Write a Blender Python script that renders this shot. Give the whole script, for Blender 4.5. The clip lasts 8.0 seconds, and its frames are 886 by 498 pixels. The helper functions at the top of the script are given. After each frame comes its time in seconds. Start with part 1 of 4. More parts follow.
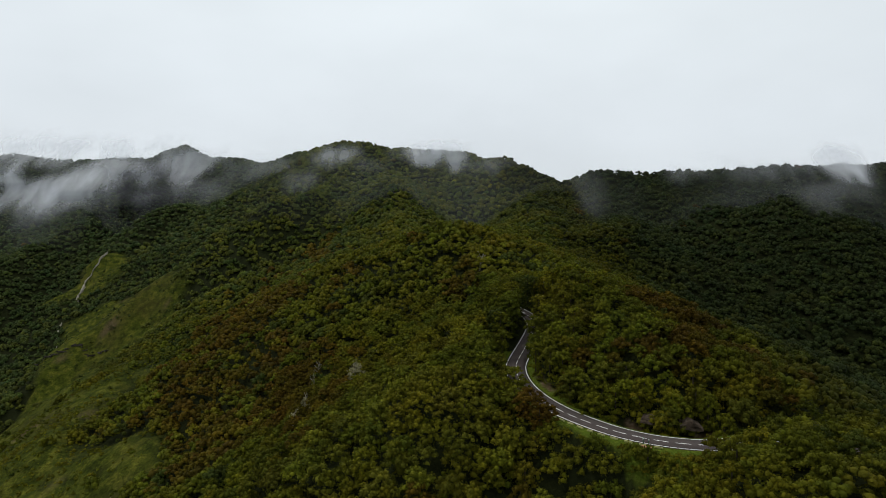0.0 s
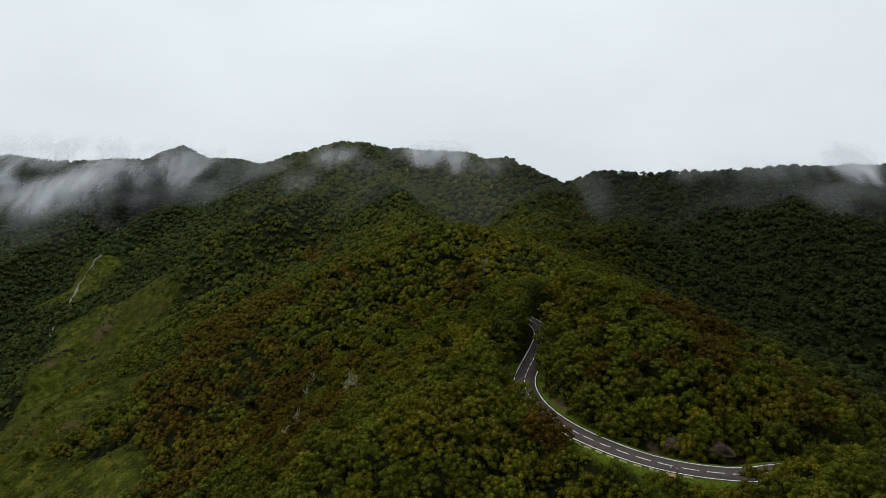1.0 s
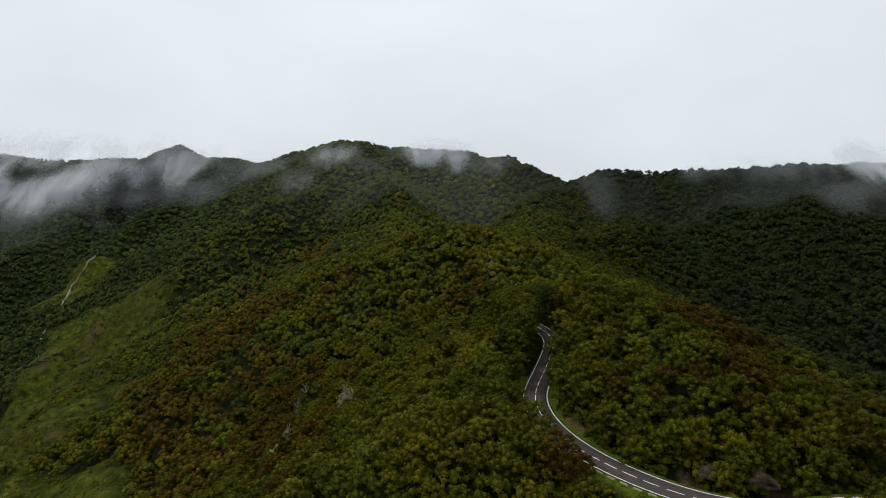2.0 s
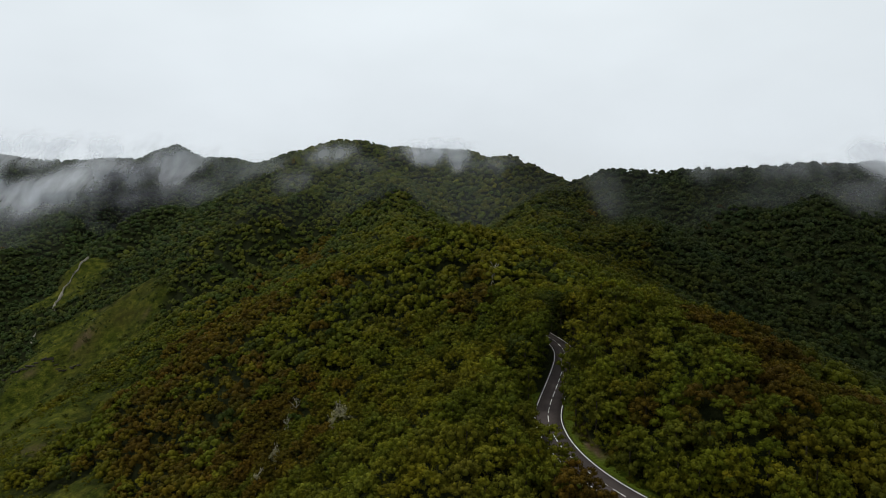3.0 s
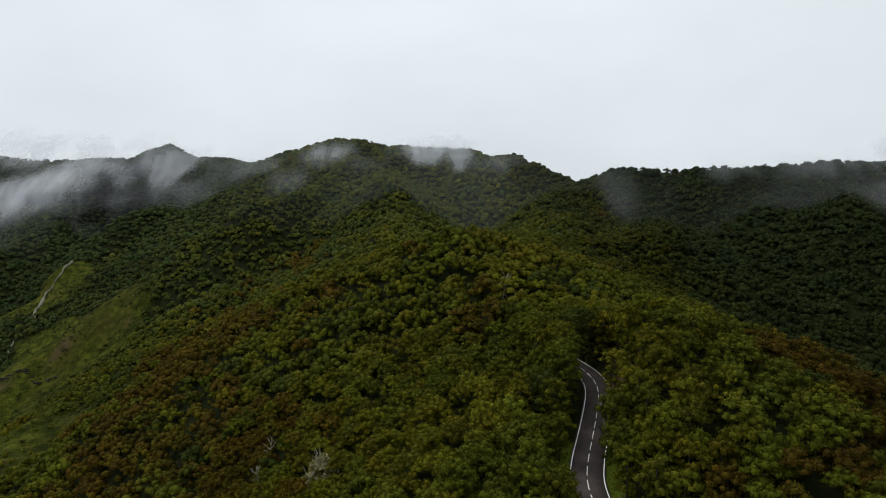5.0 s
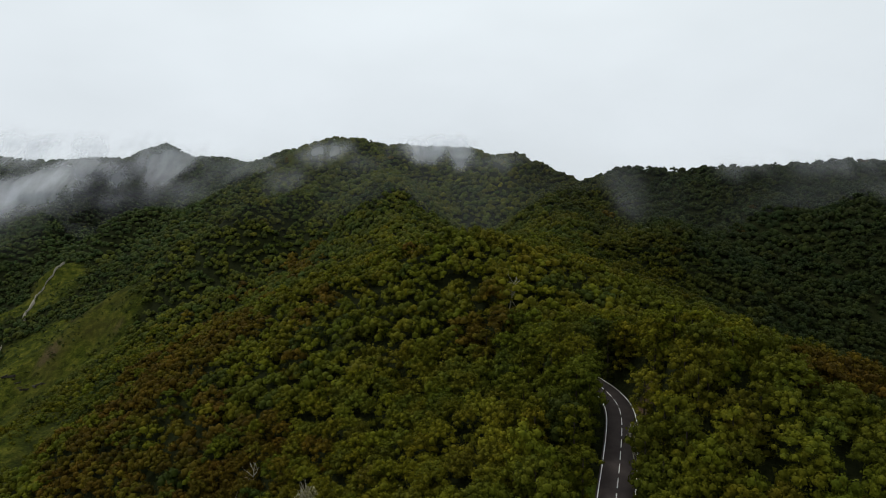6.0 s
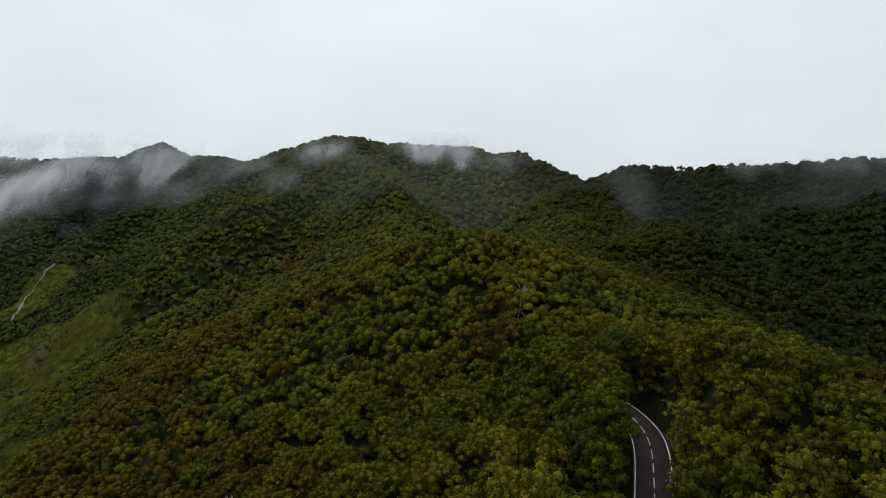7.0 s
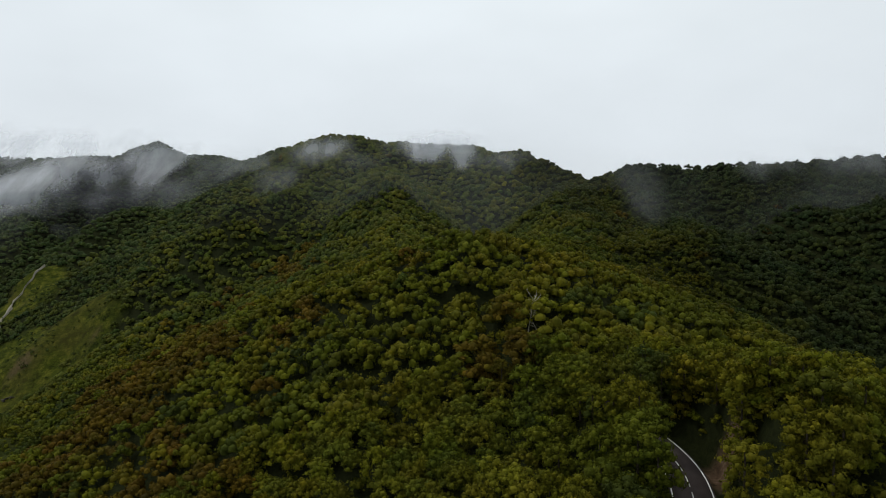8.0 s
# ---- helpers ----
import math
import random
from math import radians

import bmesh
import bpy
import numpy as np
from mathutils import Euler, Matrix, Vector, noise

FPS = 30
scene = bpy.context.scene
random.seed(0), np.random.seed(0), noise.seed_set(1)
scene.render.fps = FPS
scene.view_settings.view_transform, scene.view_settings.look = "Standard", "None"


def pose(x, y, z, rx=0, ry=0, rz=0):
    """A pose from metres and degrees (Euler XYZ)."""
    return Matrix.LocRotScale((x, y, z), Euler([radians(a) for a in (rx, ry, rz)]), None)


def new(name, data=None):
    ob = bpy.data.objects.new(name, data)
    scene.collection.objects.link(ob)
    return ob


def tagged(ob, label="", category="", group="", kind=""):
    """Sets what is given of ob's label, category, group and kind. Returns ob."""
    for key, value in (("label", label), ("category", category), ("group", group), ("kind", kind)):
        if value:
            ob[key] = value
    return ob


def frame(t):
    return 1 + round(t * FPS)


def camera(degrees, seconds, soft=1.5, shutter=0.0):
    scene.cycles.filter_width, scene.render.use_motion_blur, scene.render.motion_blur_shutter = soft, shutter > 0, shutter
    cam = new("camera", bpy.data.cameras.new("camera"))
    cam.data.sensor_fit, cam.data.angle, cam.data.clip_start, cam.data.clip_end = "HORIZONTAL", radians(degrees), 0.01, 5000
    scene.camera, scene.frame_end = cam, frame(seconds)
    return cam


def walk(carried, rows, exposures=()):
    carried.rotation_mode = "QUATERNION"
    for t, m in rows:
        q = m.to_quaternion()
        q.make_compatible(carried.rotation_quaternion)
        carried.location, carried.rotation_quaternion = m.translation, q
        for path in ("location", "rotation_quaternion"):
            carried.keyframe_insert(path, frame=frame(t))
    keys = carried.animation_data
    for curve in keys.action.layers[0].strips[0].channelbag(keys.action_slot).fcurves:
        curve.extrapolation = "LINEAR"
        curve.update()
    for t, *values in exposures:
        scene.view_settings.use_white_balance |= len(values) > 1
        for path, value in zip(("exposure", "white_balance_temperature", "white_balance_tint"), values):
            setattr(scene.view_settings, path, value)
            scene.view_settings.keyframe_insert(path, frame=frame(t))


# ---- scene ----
cam = camera(73.7, 8.0, soft=0.95)
METRES, EYE, TILT, LEAN, TURN = 115.0, 60.0, -3.6, 0.0, 0.0
ROWS = [
    (0.0, 0.0000, 0.0, 0.0000, 0.000, 0.000, -0.0),
    (0.5, -0.0027, 0.0535, 0.0037, -0.000, 0.083, 0.01),
    (1.0, -0.0055, 0.1085, 0.0068, -0.000, 0.133, 0.02),
    (1.5, -0.0086, 0.168, 0.0097, 0.000, 0.142, 0.04),
    (3.0, -0.0151, 0.3497, 0.0199, 0.017, 0.183, 0.09),
    (3.5, -0.0178, 0.4141, 0.0244, 0.025, 0.225, 0.1),
    (4.0, -0.0202, 0.4763, 0.0291, 0.033, 0.242, 0.13),
    (4.5, -0.0224, 0.5421, 0.0334, 0.025, 0.275, 0.12),
    (6.0, -0.0286, 0.7347, 0.0454, 0.050, 0.317, 0.16),
    (6.5, -0.0305, 0.8012, 0.0498, 0.050, 0.325, 0.14),
    (7.0, -0.0320, 0.866, 0.0541, 0.058, 0.342, 0.14),
    (7.5, -0.0343, 0.9335, 0.0589, 0.050, 0.325, 0.13),
    (8.0, -0.0365, 0.9961, 0.0633, 0.033, 0.342, 0.15),
]
walk(cam, [(t, pose(0, 0, EYE, TILT, LEAN, TURN) @ pose(METRES * x, METRES * y, METRES * z, 90 + pitch, roll, yaw)) for t, x, y, z, yaw, pitch, roll in ROWS])

# ---- light ----
world = bpy.data.worlds.new("overcast_sky")
scene.world = world
world.use_nodes = True
wn, wl = world.node_tree.nodes, world.node_tree.links
wn.clear()
SUN_UP, SUN_TURN = radians(56), radians(-62)
sky = wn.new("ShaderNodeTexSky")
sky.sky_type, sky.sun_disc = "NISHITA", False
sky.sun_elevation, sky.sun_rotation = SUN_UP, SUN_TURN
dim = wn.new("ShaderNodeVectorMath")
dim.operation = "SCALE"
dim.inputs["Scale"].default_value = 0.10
wl.new(sky.outputs[0], dim.inputs[0])
wco = wn.new("ShaderNodeTexCoord")
wsep = wn.new("ShaderNodeSeparateXYZ")
wl.new(wco.outputs["Generated"], wsep.inputs[0])
deck = wn.new("ShaderNodeValToRGB")
deck.color_ramp.elements[0].position, deck.color_ramp.elements[0].color = 0.0, (0.70, 0.75, 0.80, 1)
deck.color_ramp.elements[1].position, deck.color_ramp.elements[1].color = 0.45, (0.90, 0.97, 1.0, 1)
zenith = deck.color_ramp.elements.new(1.0)
zenith.color = (1.12, 1.16, 1.16, 1)
wl.new(wsep.outputs["Z"], deck.inputs[0])
wmap = wn.new("ShaderNodeMapping")
wmap.inputs["Scale"].default_value = (1.0, 1.0, 2.2)
wl.new(wco.outputs["Generated"], wmap.inputs[0])
wnoise = wn.new("ShaderNodeTexNoise")
wnoise.inputs["Scale"].default_value, wnoise.inputs["Detail"].default_value, wnoise.inputs["Roughness"].default_value = 2.2, 4.0, 0.5
wl.new(wmap.outputs[0], wnoise.inputs[0])
wband = wn.new("ShaderNodeMapRange")
wband.inputs["From Min"].default_value, wband.inputs["From Max"].default_value = 0.3, 0.7
wband.inputs["To Min"].default_value, wband.inputs["To Max"].default_value = 0.93, 1.04
wl.new(wnoise.outputs[0], wband.inputs[0])
cloudy = wn.new("ShaderNodeVectorMath")
cloudy.operation = "SCALE"
wl.new(deck.outputs[0], cloudy.inputs[0])
wl.new(wband.outputs[0], cloudy.inputs["Scale"])
both = wn.new("ShaderNodeMix")
both.data_type = "RGBA"
both.inputs["Factor"].default_value = 0.94
wl.new(dim.outputs[0], both.inputs["A"])
wl.new(cloudy.outputs[0], both.inputs["B"])
wback = wn.new("ShaderNodeBackground")
wl.new(both.outputs["Result"], wback.inputs[0])
wback.inputs["Strength"].default_value = 1.0
wout = wn.new("ShaderNodeOutputWorld")
wl.new(wback.outputs[0], wout.inputs[0])

sun_data = bpy.data.lights.new("sun", "SUN")
sun_data.energy, sun_data.angle, sun_data.color = 1.5, radians(20), (1.0, 0.96, 0.88)
sun = new("sun", sun_data)
sun.rotation_euler = (radians(90) - SUN_UP, 0, radians(180) - SUN_TURN)


# ---- materials ----
def material(name):
    m = bpy.data.materials.new(name)
    m.use_nodes = True
    n, l = m.node_tree.nodes, m.node_tree.links
    b = n["Principled BSDF"]
    return m, n, l, b


def noise_node(n, l, scale, detail=3.0, rough=0.55, stretch=None):
    co = n.new("ShaderNodeNewGeometry")
    t = n.new("ShaderNodeTexNoise")
    t.inputs["Scale"].default_value, t.inputs["Detail"].default_value, t.inputs["Roughness"].default_value = scale, detail, rough
    if stretch:
        mp = n.new("ShaderNodeMapping")
        mp.inputs["Scale"].default_value = stretch
        l.new(co.outputs["Position"], mp.inputs[0])
        l.new(mp.outputs[0], t.inputs[0])
    else:
        l.new(co.outputs["Position"], t.inputs[0])
    return t.outputs[0]


def ramp(n, l, fac, stops):
    r = n.new("ShaderNodeValToRGB")
    e = r.color_ramp.elements
    while len(e) < len(stops):
        e.new(0.5)
    for k, (p, c) in zip(e, stops):
        k.position, k.color = p, (*c, 1)
    l.new(fac, r.inputs[0])
    return r.outputs[0]


def mixed(n, l, fac, a, b, mode="MIX"):
    m = n.new("ShaderNodeMix")
    m.data_type, m.blend_type = "RGBA", mode
    for sock, v in (("Factor", fac), ("A", a), ("B", b)):
        if isinstance(v, (int, float)):
            m.inputs[sock].default_value = v
        elif isinstance(v, tuple):
            m.inputs[sock].default_value = (*v, 1)
        else:
            l.new(v, m.inputs[sock])
    return m.outputs["Result"]


def bumped(n, l, b, height, strength, distance):
    k = n.new("ShaderNodeBump")
    k.inputs["Strength"].default_value, k.inputs["Distance"].default_value = strength, distance
    l.new(height, k.inputs["Height"])
    l.new(k.outputs[0], b.inputs["Normal"])


def foliage(name, from_object):
    """Leaves whose colour is that of their tree, with a spread from clump to clump and leaf to leaf."""
    m, n, l, b = material(name)
    if from_object:
        base = n.new("ShaderNodeObjectInfo").outputs["Color"]
    else:
        a = n.new("ShaderNodeAttribute")
        a.attribute_name = "leaf"
        base = a.outputs["Color"]
    isle = n.new("ShaderNodeNewGeometry").outputs["Random Per Island"]
    leafy = ramp(n, l, isle, [(0.0, (0.78, 0.8, 0.8)), (0.6, (1.0, 1.0, 1.0)), (1.0, (1.24, 1.22, 1.14))])
    clump = ramp(n, l, noise_node(n, l, 0.55, 3.0), [(0.3, (0.72, 0.78, 0.8)), (0.7, (1.25, 1.18, 1.05))])
    stand = ramp(n, l, noise_node(n, l, 0.035, 3.0), [(0.32, (0.82, 0.9, 0.95)), (0.68, (1.2, 1.08, 0.95))])
    c = mixed(n, l, 1.0, mixed(n, l, 1.0, mixed(n, l, 1.0, base, leafy, "MULTIPLY"), clump, "MULTIPLY"), stand, "MULTIPLY")
    l.new(c, b.inputs["Base Color"])
    b.inputs["Roughness"].default_value = 0.75
    b.inputs["Specular IOR Level"].default_value = 0.04
    bumped(n, l, b, noise_node(n, l, 1.3, 4.0, 0.7), 0.7, 0.5)
    thin = n.new("ShaderNodeBsdfTranslucent")
    l.new(c, thin.inputs["Color"])
    mix = n.new("ShaderNodeMixShader")
    mix.inputs[0].default_value = 0.08
    l.new(b.outputs[0], mix.inputs[1])
    l.new(thin.outputs[0], mix.inputs[2])
    l.new(mix.outputs[0], n["Material Output"].inputs[0])
    return m


LEAF_TREE = foliage("tree_leaves", True)
LEAF_WOOD = foliage("forest_leaves", False)


def bark_material(name, dark, light):
    m, n, l, b = material(name)
    g = noise_node(n, l, 6.0, 4.0, 0.6, (1, 1, 0.25))
    l.new(ramp(n, l, g, [(0.3, dark), (0.7, light)]), b.inputs["Base Color"])
    b.inputs["Roughness"].default_value = 0.9
    b.inputs["Specular IOR Level"].default_value = 0.08
    bumped(n, l, b, g, 0.6, 0.03)
    return m


BARK = bark_material("bark", (0.016, 0.013, 0.009), (0.06, 0.05, 0.036))
DEAD = bark_material("bleached_wood", (0.16, 0.145, 0.11), (0.36, 0.33, 0.26))


def ground_material():
    m, n, l, b = material("hillside_ground")
    at = n.new("ShaderNodeAttribute")
    at.attribute_name = "cover"
    sep = n.new("ShaderNodeSeparateColor")
    l.new(at.outputs["Color"], sep.inputs[0])
    fine, mid, wide = noise_node(n, l, 1.1, 5.0, 0.65), noise_node(n, l, 0.16, 4.0), noise_node(n, l, 0.03, 4.0)
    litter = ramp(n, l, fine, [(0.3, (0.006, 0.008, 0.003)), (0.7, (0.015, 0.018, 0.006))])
    grass = ramp(n, l, mid, [(0.3, (0.012, 0.017, 0.003)), (0.5, (0.032, 0.040, 0.005)), (0.68, (0.068, 0.070, 0.010))])
    grass = mixed(n, l, 1.0, grass, ramp(n, l, fine, [(0.32, (0.38, 0.42, 0.4)), (0.5, (0.9, 0.9, 0.9)), (0.68, (1.75, 1.65, 1.5))]), "MULTIPLY")
    grass = mixed(n, l, ramp(n, l, wide, [(0.48, (0, 0, 0)), (0.68, (0.4, 0.4, 0.4))]), grass, (0.034, 0.026, 0.008))
    earth = ramp(n, l, noise_node(n, l, 0.7, 5.0, 0.65), [(0.3, (0.03, 0.02, 0.012)), (0.55, (0.085, 0.055, 0.034)), (0.75, (0.16, 0.125, 0.095))])
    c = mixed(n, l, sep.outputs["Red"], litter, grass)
    lush = ramp(n, l, noise_node(n, l, 1.6, 4.0, 0.65), [(0.3, (0.03, 0.045, 0.005)), (0.55, (0.06, 0.085, 0.009)), (0.75, (0.12, 0.125, 0.02))])
    c = mixed(n, l, sep.outputs["Blue"], c, lush)
    c = mixed(n, l, sep.outputs["Green"], c, earth)
    l.new(c, b.inputs["Base Color"])
    b.inputs["Roughness"].default_value = 0.95
    b.inputs["Specular IOR Level"].default_value = 0.02
    bumped(n, l, b, noise_node(n, l, 1.4, 6.0, 0.75), 0.8, 0.45)
    return m


GROUND = ground_material()


def asphalt_material():
    m, n, l, b = material("asphalt")
    c = ramp(n, l, noise_node(n, l, 0.5, 5.0, 0.6), [(0.3, (0.036, 0.028, 0.026)), (0.7, (0.056, 0.045, 0.042))])
    c = mixed(n, l, 0.6, c, ramp(n, l, noise_node(n, l, 25.0, 3.0), [(0.3, (0.7, 0.7, 0.7)), (0.7, (1.3, 1.3, 1.3))]), "MULTIPLY")
    l.new(c, b.inputs["Base Color"])
    b.inputs["Roughness"].default_value = 0.85
    b.inputs["Specular IOR Level"].default_value = 0.2
    bumped(n, l, b, noise_node(n, l, 40.0, 2.0), 0.4, 0.01)
    return m


ASPHALT = asphalt_material()


def paint_material():
    m, n, l, b = material("road_paint")
    c = ramp(n, l, noise_node(n, l, 5.0, 5.0, 0.7), [(0.25, (0.35, 0.35, 0.34)), (0.5, (0.75, 0.75, 0.73))])
    l.new(c, b.inputs["Base Color"])
    b.inputs["Roughness"].default_value = 0.7
    return m


PAINT = paint_material()


def rock_material():
    m, n, l, b = material("rock")
    g = noise_node(n, l, 0.9, 6.0, 0.65, (1, 1, 1.8))
    c = ramp(n, l, g, [(0.32, (0.010, 0.008, 0.005)), (0.5, (0.036, 0.026, 0.018)), (0.68, (0.075, 0.06, 0.045))])
    l.new(c, b.inputs["Base Color"])
    b.inputs["Roughness"].default_value = 0.95
    b.inputs["Specular IOR Level"].default_value = 0.08
    bumped(n, l, b, noise_node(n, l, 2.5, 6.0, 0.7), 0.9, 0.2)
    return m


def plain_material(name, colour, rough=0.6):
    m, n, l, b = material(name)
    c = ramp(n, l, noise_node(n, l, 9.0, 4.0), [(0.3, tuple(v * 0.75 for v in colour)), (0.7, tuple(min(1, v * 1.15) for v in colour))])
    l.new(c, b.inputs["Base Color"])
    b.inputs["Roughness"].default_value = rough
    return m


def mist_material(name, amount, scale):
    """A thin veil of droplets: scatters light both ways, denser where the drift is."""
    m, n, l, b = material(name)
    n.remove(b)
    at = n.new("ShaderNodeAttribute")
    at.attribute_name = "veil"

    def calc(op, a, c, d=None, clamp=False):
        k = n.new("ShaderNodeMath")
        k.operation, k.use_clamp = op, clamp
        for sock, v in zip(k.inputs, (a, c, d)):
            if isinstance(v, (int, float)):
                sock.default_value = v
            elif v is not None:
                l.new(v, sock)
        return k.outputs[0]
    billow, wisp = noise_node(n, l, scale, 4.0, 0.55, (1.0, 0.3, 0.8)), noise_node(n, l, scale * 2.6, 6.0, 0.6, (1.3, 0.15, 0.6))
    drift = calc("MULTIPLY_ADD", wisp, 1.4, calc("MULTIPLY", billow, 1.8))
    thick = calc("ADD", calc("MULTIPLY_ADD", at.outputs["Fac"], 1.5, -1.75), drift)
    puff = n.new("ShaderNodeMapRange")
    puff.interpolation_type = "SMOOTHSTEP"
    puff.inputs["From Max"].default_value = 1.9
    l.new(thick, puff.inputs["Value"])
    rim = calc("MULTIPLY", at.outputs["Fac"], 1.2, None, True)
    cover = calc("MULTIPLY", calc("MULTIPLY", puff.outputs[0], rim), amount, None, True)
    d, t, s = n.new("ShaderNodeBsdfDiffuse"), n.new("ShaderNodeBsdfTranslucent"), n.new("ShaderNodeMixShader")
    for k in (d, t):
        k.inputs["Color"].default_value = (0.90, 0.93, 1.0, 1)
    l.new(d.outputs[0], s.inputs[1])
    l.new(t.outputs[0], s.inputs[2])
    clear, out = n.new("ShaderNodeBsdfTransparent"), n.new("ShaderNodeMixShader")
    l.new(cover, out.inputs[0])
    l.new(clear.outputs[0], out.inputs[1])
    l.new(s.outputs[0], out.inputs[2])
    l.new(out.outputs[0], n["Material Output"].inputs[0])
    return m


# ---- the lie of the land ----
# Crest lines of the ridges and spurs (x, y, height of the treetops), and how steeply each falls to its left and right.
RIDGES = {
    "spine": ([(64, 60, 22.0), (62, 92, 24.9), (68, 120, 12.0), (66, 138, 15.0), (50, 158, 32.0), (40, 192, 41.7), (24, 230, 34.1), (6, 300, 57.2), (20, 370, 48.9), (60, 450, 53.4), (85, 560, 72.9), (115, 690, 89.8)], (0.78, 0.39)),
    "left_shoulder": ([(6, 150, 23.1), (4, 190, 22.2), (-8, 250, 21.8), (-16, 310, 41.7), (-25, 400, 42.2), (-35, 520, 63.2), (-60, 690, 109.6)], (0.61, 0.72)),
    "spur_e": ([(-120, 600, 55.0), (-140, 545, 22.7), (-175, 470, 0.9), (-168, 392, -19.9), (-180, 330, -31.4), (-168, 270, -38.1)], (0.53, 0.78)),
    "spur_b": ([(-110, 800, 130.0), (-130, 640, 82.1), (-165, 600, 72.7), (-210, 584, 41.7), (-266, 552, -2.9), (-310, 515, -42.0), (-345, 440, -95.0)], (0.97, 0.91)),
    "spur_c": ([(-230, 920, 118.0), (-286, 870, 97.0), (-335, 820, 72.8), (-364, 760, 60.6), (-388, 690, 8.2), (-404, 640, -26.0), (-440, 560, -75.0)], (0.91, 0.77)),
    "peak": ([(150, 660, 84.5), (125, 690, 88.6), (97, 715, 107.5), (75, 745, 126.0), (60, 770, 131.0), (10, 850, 145.0), (-30, 865, 150.0), (-75, 880, 151.0), (-150, 900, 166.0), (-200, 930, 158.0), (-290, 1000, 143.0), (-400, 1055, 158.0), (-445, 1075, 165.0), (-470, 1090, 181.0), (-512, 1095, 153.0), (-560, 1097, 157.0), (-680, 1100, 155.0), (-900, 1080, 168.0)], (0.56, 0.49)),
    "right": ([(125, 690, 84.8), (170, 640, 103.3), (236, 600, 101.6), (330, 590, 101.3), (450, 590, 112.1), (650, 620, 130.0)], (0.40, 0.54)),
    "spur_d": ([(-680, 1100, 150.1), (-560, 900, 95.0), (-474, 776, 46.9), (-500, 650, -0.0), (-560, 520, -60.0)], (0.63, 0.65)),
    "right_mid": ([(125, 690, 84.6), (160, 540, 58.7), (138, 450, 56.9), (160, 390, 20.0)], (0.59, 0.57)),
    "right_outer": ([(330, 590, 102.2), (275, 470, 71.7), (250, 415, 36.3), (215, 350, -4.7)], (0.57, 0.60)),
    "right_face": ([(236, 600, 96.5), (225, 500, 68.1), (215, 430, 32.3), (190, 370, 2.2)], (0.53, 0.49)),
    "spur_w": ([(-16, 310, 47.3), (-51, 328, 37.2), (-100, 362, 15.5), (-150, 385, -8.2), (-205, 410, -40.0)], (0.66, 0.74)),
}
SOFT, ROUND = 5.0, 12.0


def crest_value(X, Y, nodes, slopes):
    best = None
    for a, b in zip(nodes[:-1], nodes[1:]):
        dx, dy = b[0] - a[0], b[1] - a[1]
        q = dx * dx + dy * dy
        u = np.clip(((X - a[0]) * dx + (Y - a[1]) * dy) / q, 0, 1)
        ex, ey = X - a[0] - u * dx, Y - a[1] - u * dy
        d = np.sqrt(ex * ex + ey * ey)
        w = 0.5 + 0.5 * (dx * ey - dy * ex) / math.sqrt(q) / np.maximum(d, 1e-6)
        z = a[2] + u * (b[2] - a[2]) - (slopes[0] * w + slopes[1] * (1 - w)) * (np.sqrt(d * d + ROUND * ROUND) - ROUND)
        best = z if best is None else np.maximum(best, z)
    return best


def line_distance(X, Y, nodes):
    best = None
    for a, b in zip(nodes[:-1], nodes[1:]):
        dx, dy = b[0] - a[0], b[1] - a[1]
        u = np.clip(((X - a[0]) * dx + (Y - a[1]) * dy) / (dx * dx + dy * dy), 0, 1)
        d = np.hypot(X - a[0] - u * dx, Y - a[1] - u * dy)
        best = d if best is None else np.minimum(best, d)
    return best


def wave(X, Y, size, seed, octaves=3):
    """Smooth value noise on a lattice of that size, about -1 to 1."""
    total, amp = 0.0, 1.0
    for o in range(octaves):
        gx, gy = X / size + 17.3 * seed + 5.1 * o, Y / size - 9.7 * seed + 3.3 * o
        ix, iy = np.floor(gx), np.floor(gy)
        fx, fy = gx - ix, gy - iy
        fx, fy = fx * fx * (3 - 2 * fx), fy * fy * (3 - 2 * fy)

        def val(i, j):
            v = np.sin(i * 127.1 + j * 311.7 + seed * 74.7) * 43758.5453
            return (v - np.floor(v)) * 2 - 1
        total = total + amp * ((val(ix, iy) * (1 - fx) + val(ix + 1, iy) * fx) * (1 - fy) + (val(ix, iy + 1) * (1 - fx) + val(ix + 1, iy + 1) * fx) * fy)
        size, amp = size * 0.5, amp * 0.5
    return total


def canopy(X, Y):
    """Height of the treetops, or of the turf where no trees stand."""
    Z = np.stack([crest_value(X, Y, n, s) for n, s in RIDGES.values()] + [np.full_like(X, -140.0)])
    m = Z.max(0)
    z = m + SOFT * np.log(np.exp((Z - m) / SOFT).sum(0))
    far = np.clip((Y - 250) / 300, 0, 1)
    return z + wave(X, Y, 60.0, 3) * (1.0 + 3.0 * far) + wave(X, Y, 17.0, 5, 2) * (0.5 + 0.7 * far)


def catmull(points, step):
    out = []
    p = [np.array(q, float) for q in points]
    p = [2 * p[0] - p[1]] + p + [2 * p[-1] - p[-2]]
    for a, b, c, d in zip(p[:-3], p[1:-2], p[2:-1], p[3:]):
        k = max(2, int(np.linalg.norm(c - b) / step))
        for i in range(k):
            t = i / k
            out.append(0.5 * (2 * b + (c - a) * t + (2 * a - 5 * b + 4 * c - d) * t * t + (3 * b - a - 3 * c + d) * t ** 3))
    out.append(p[-2])
    return np.array(out)


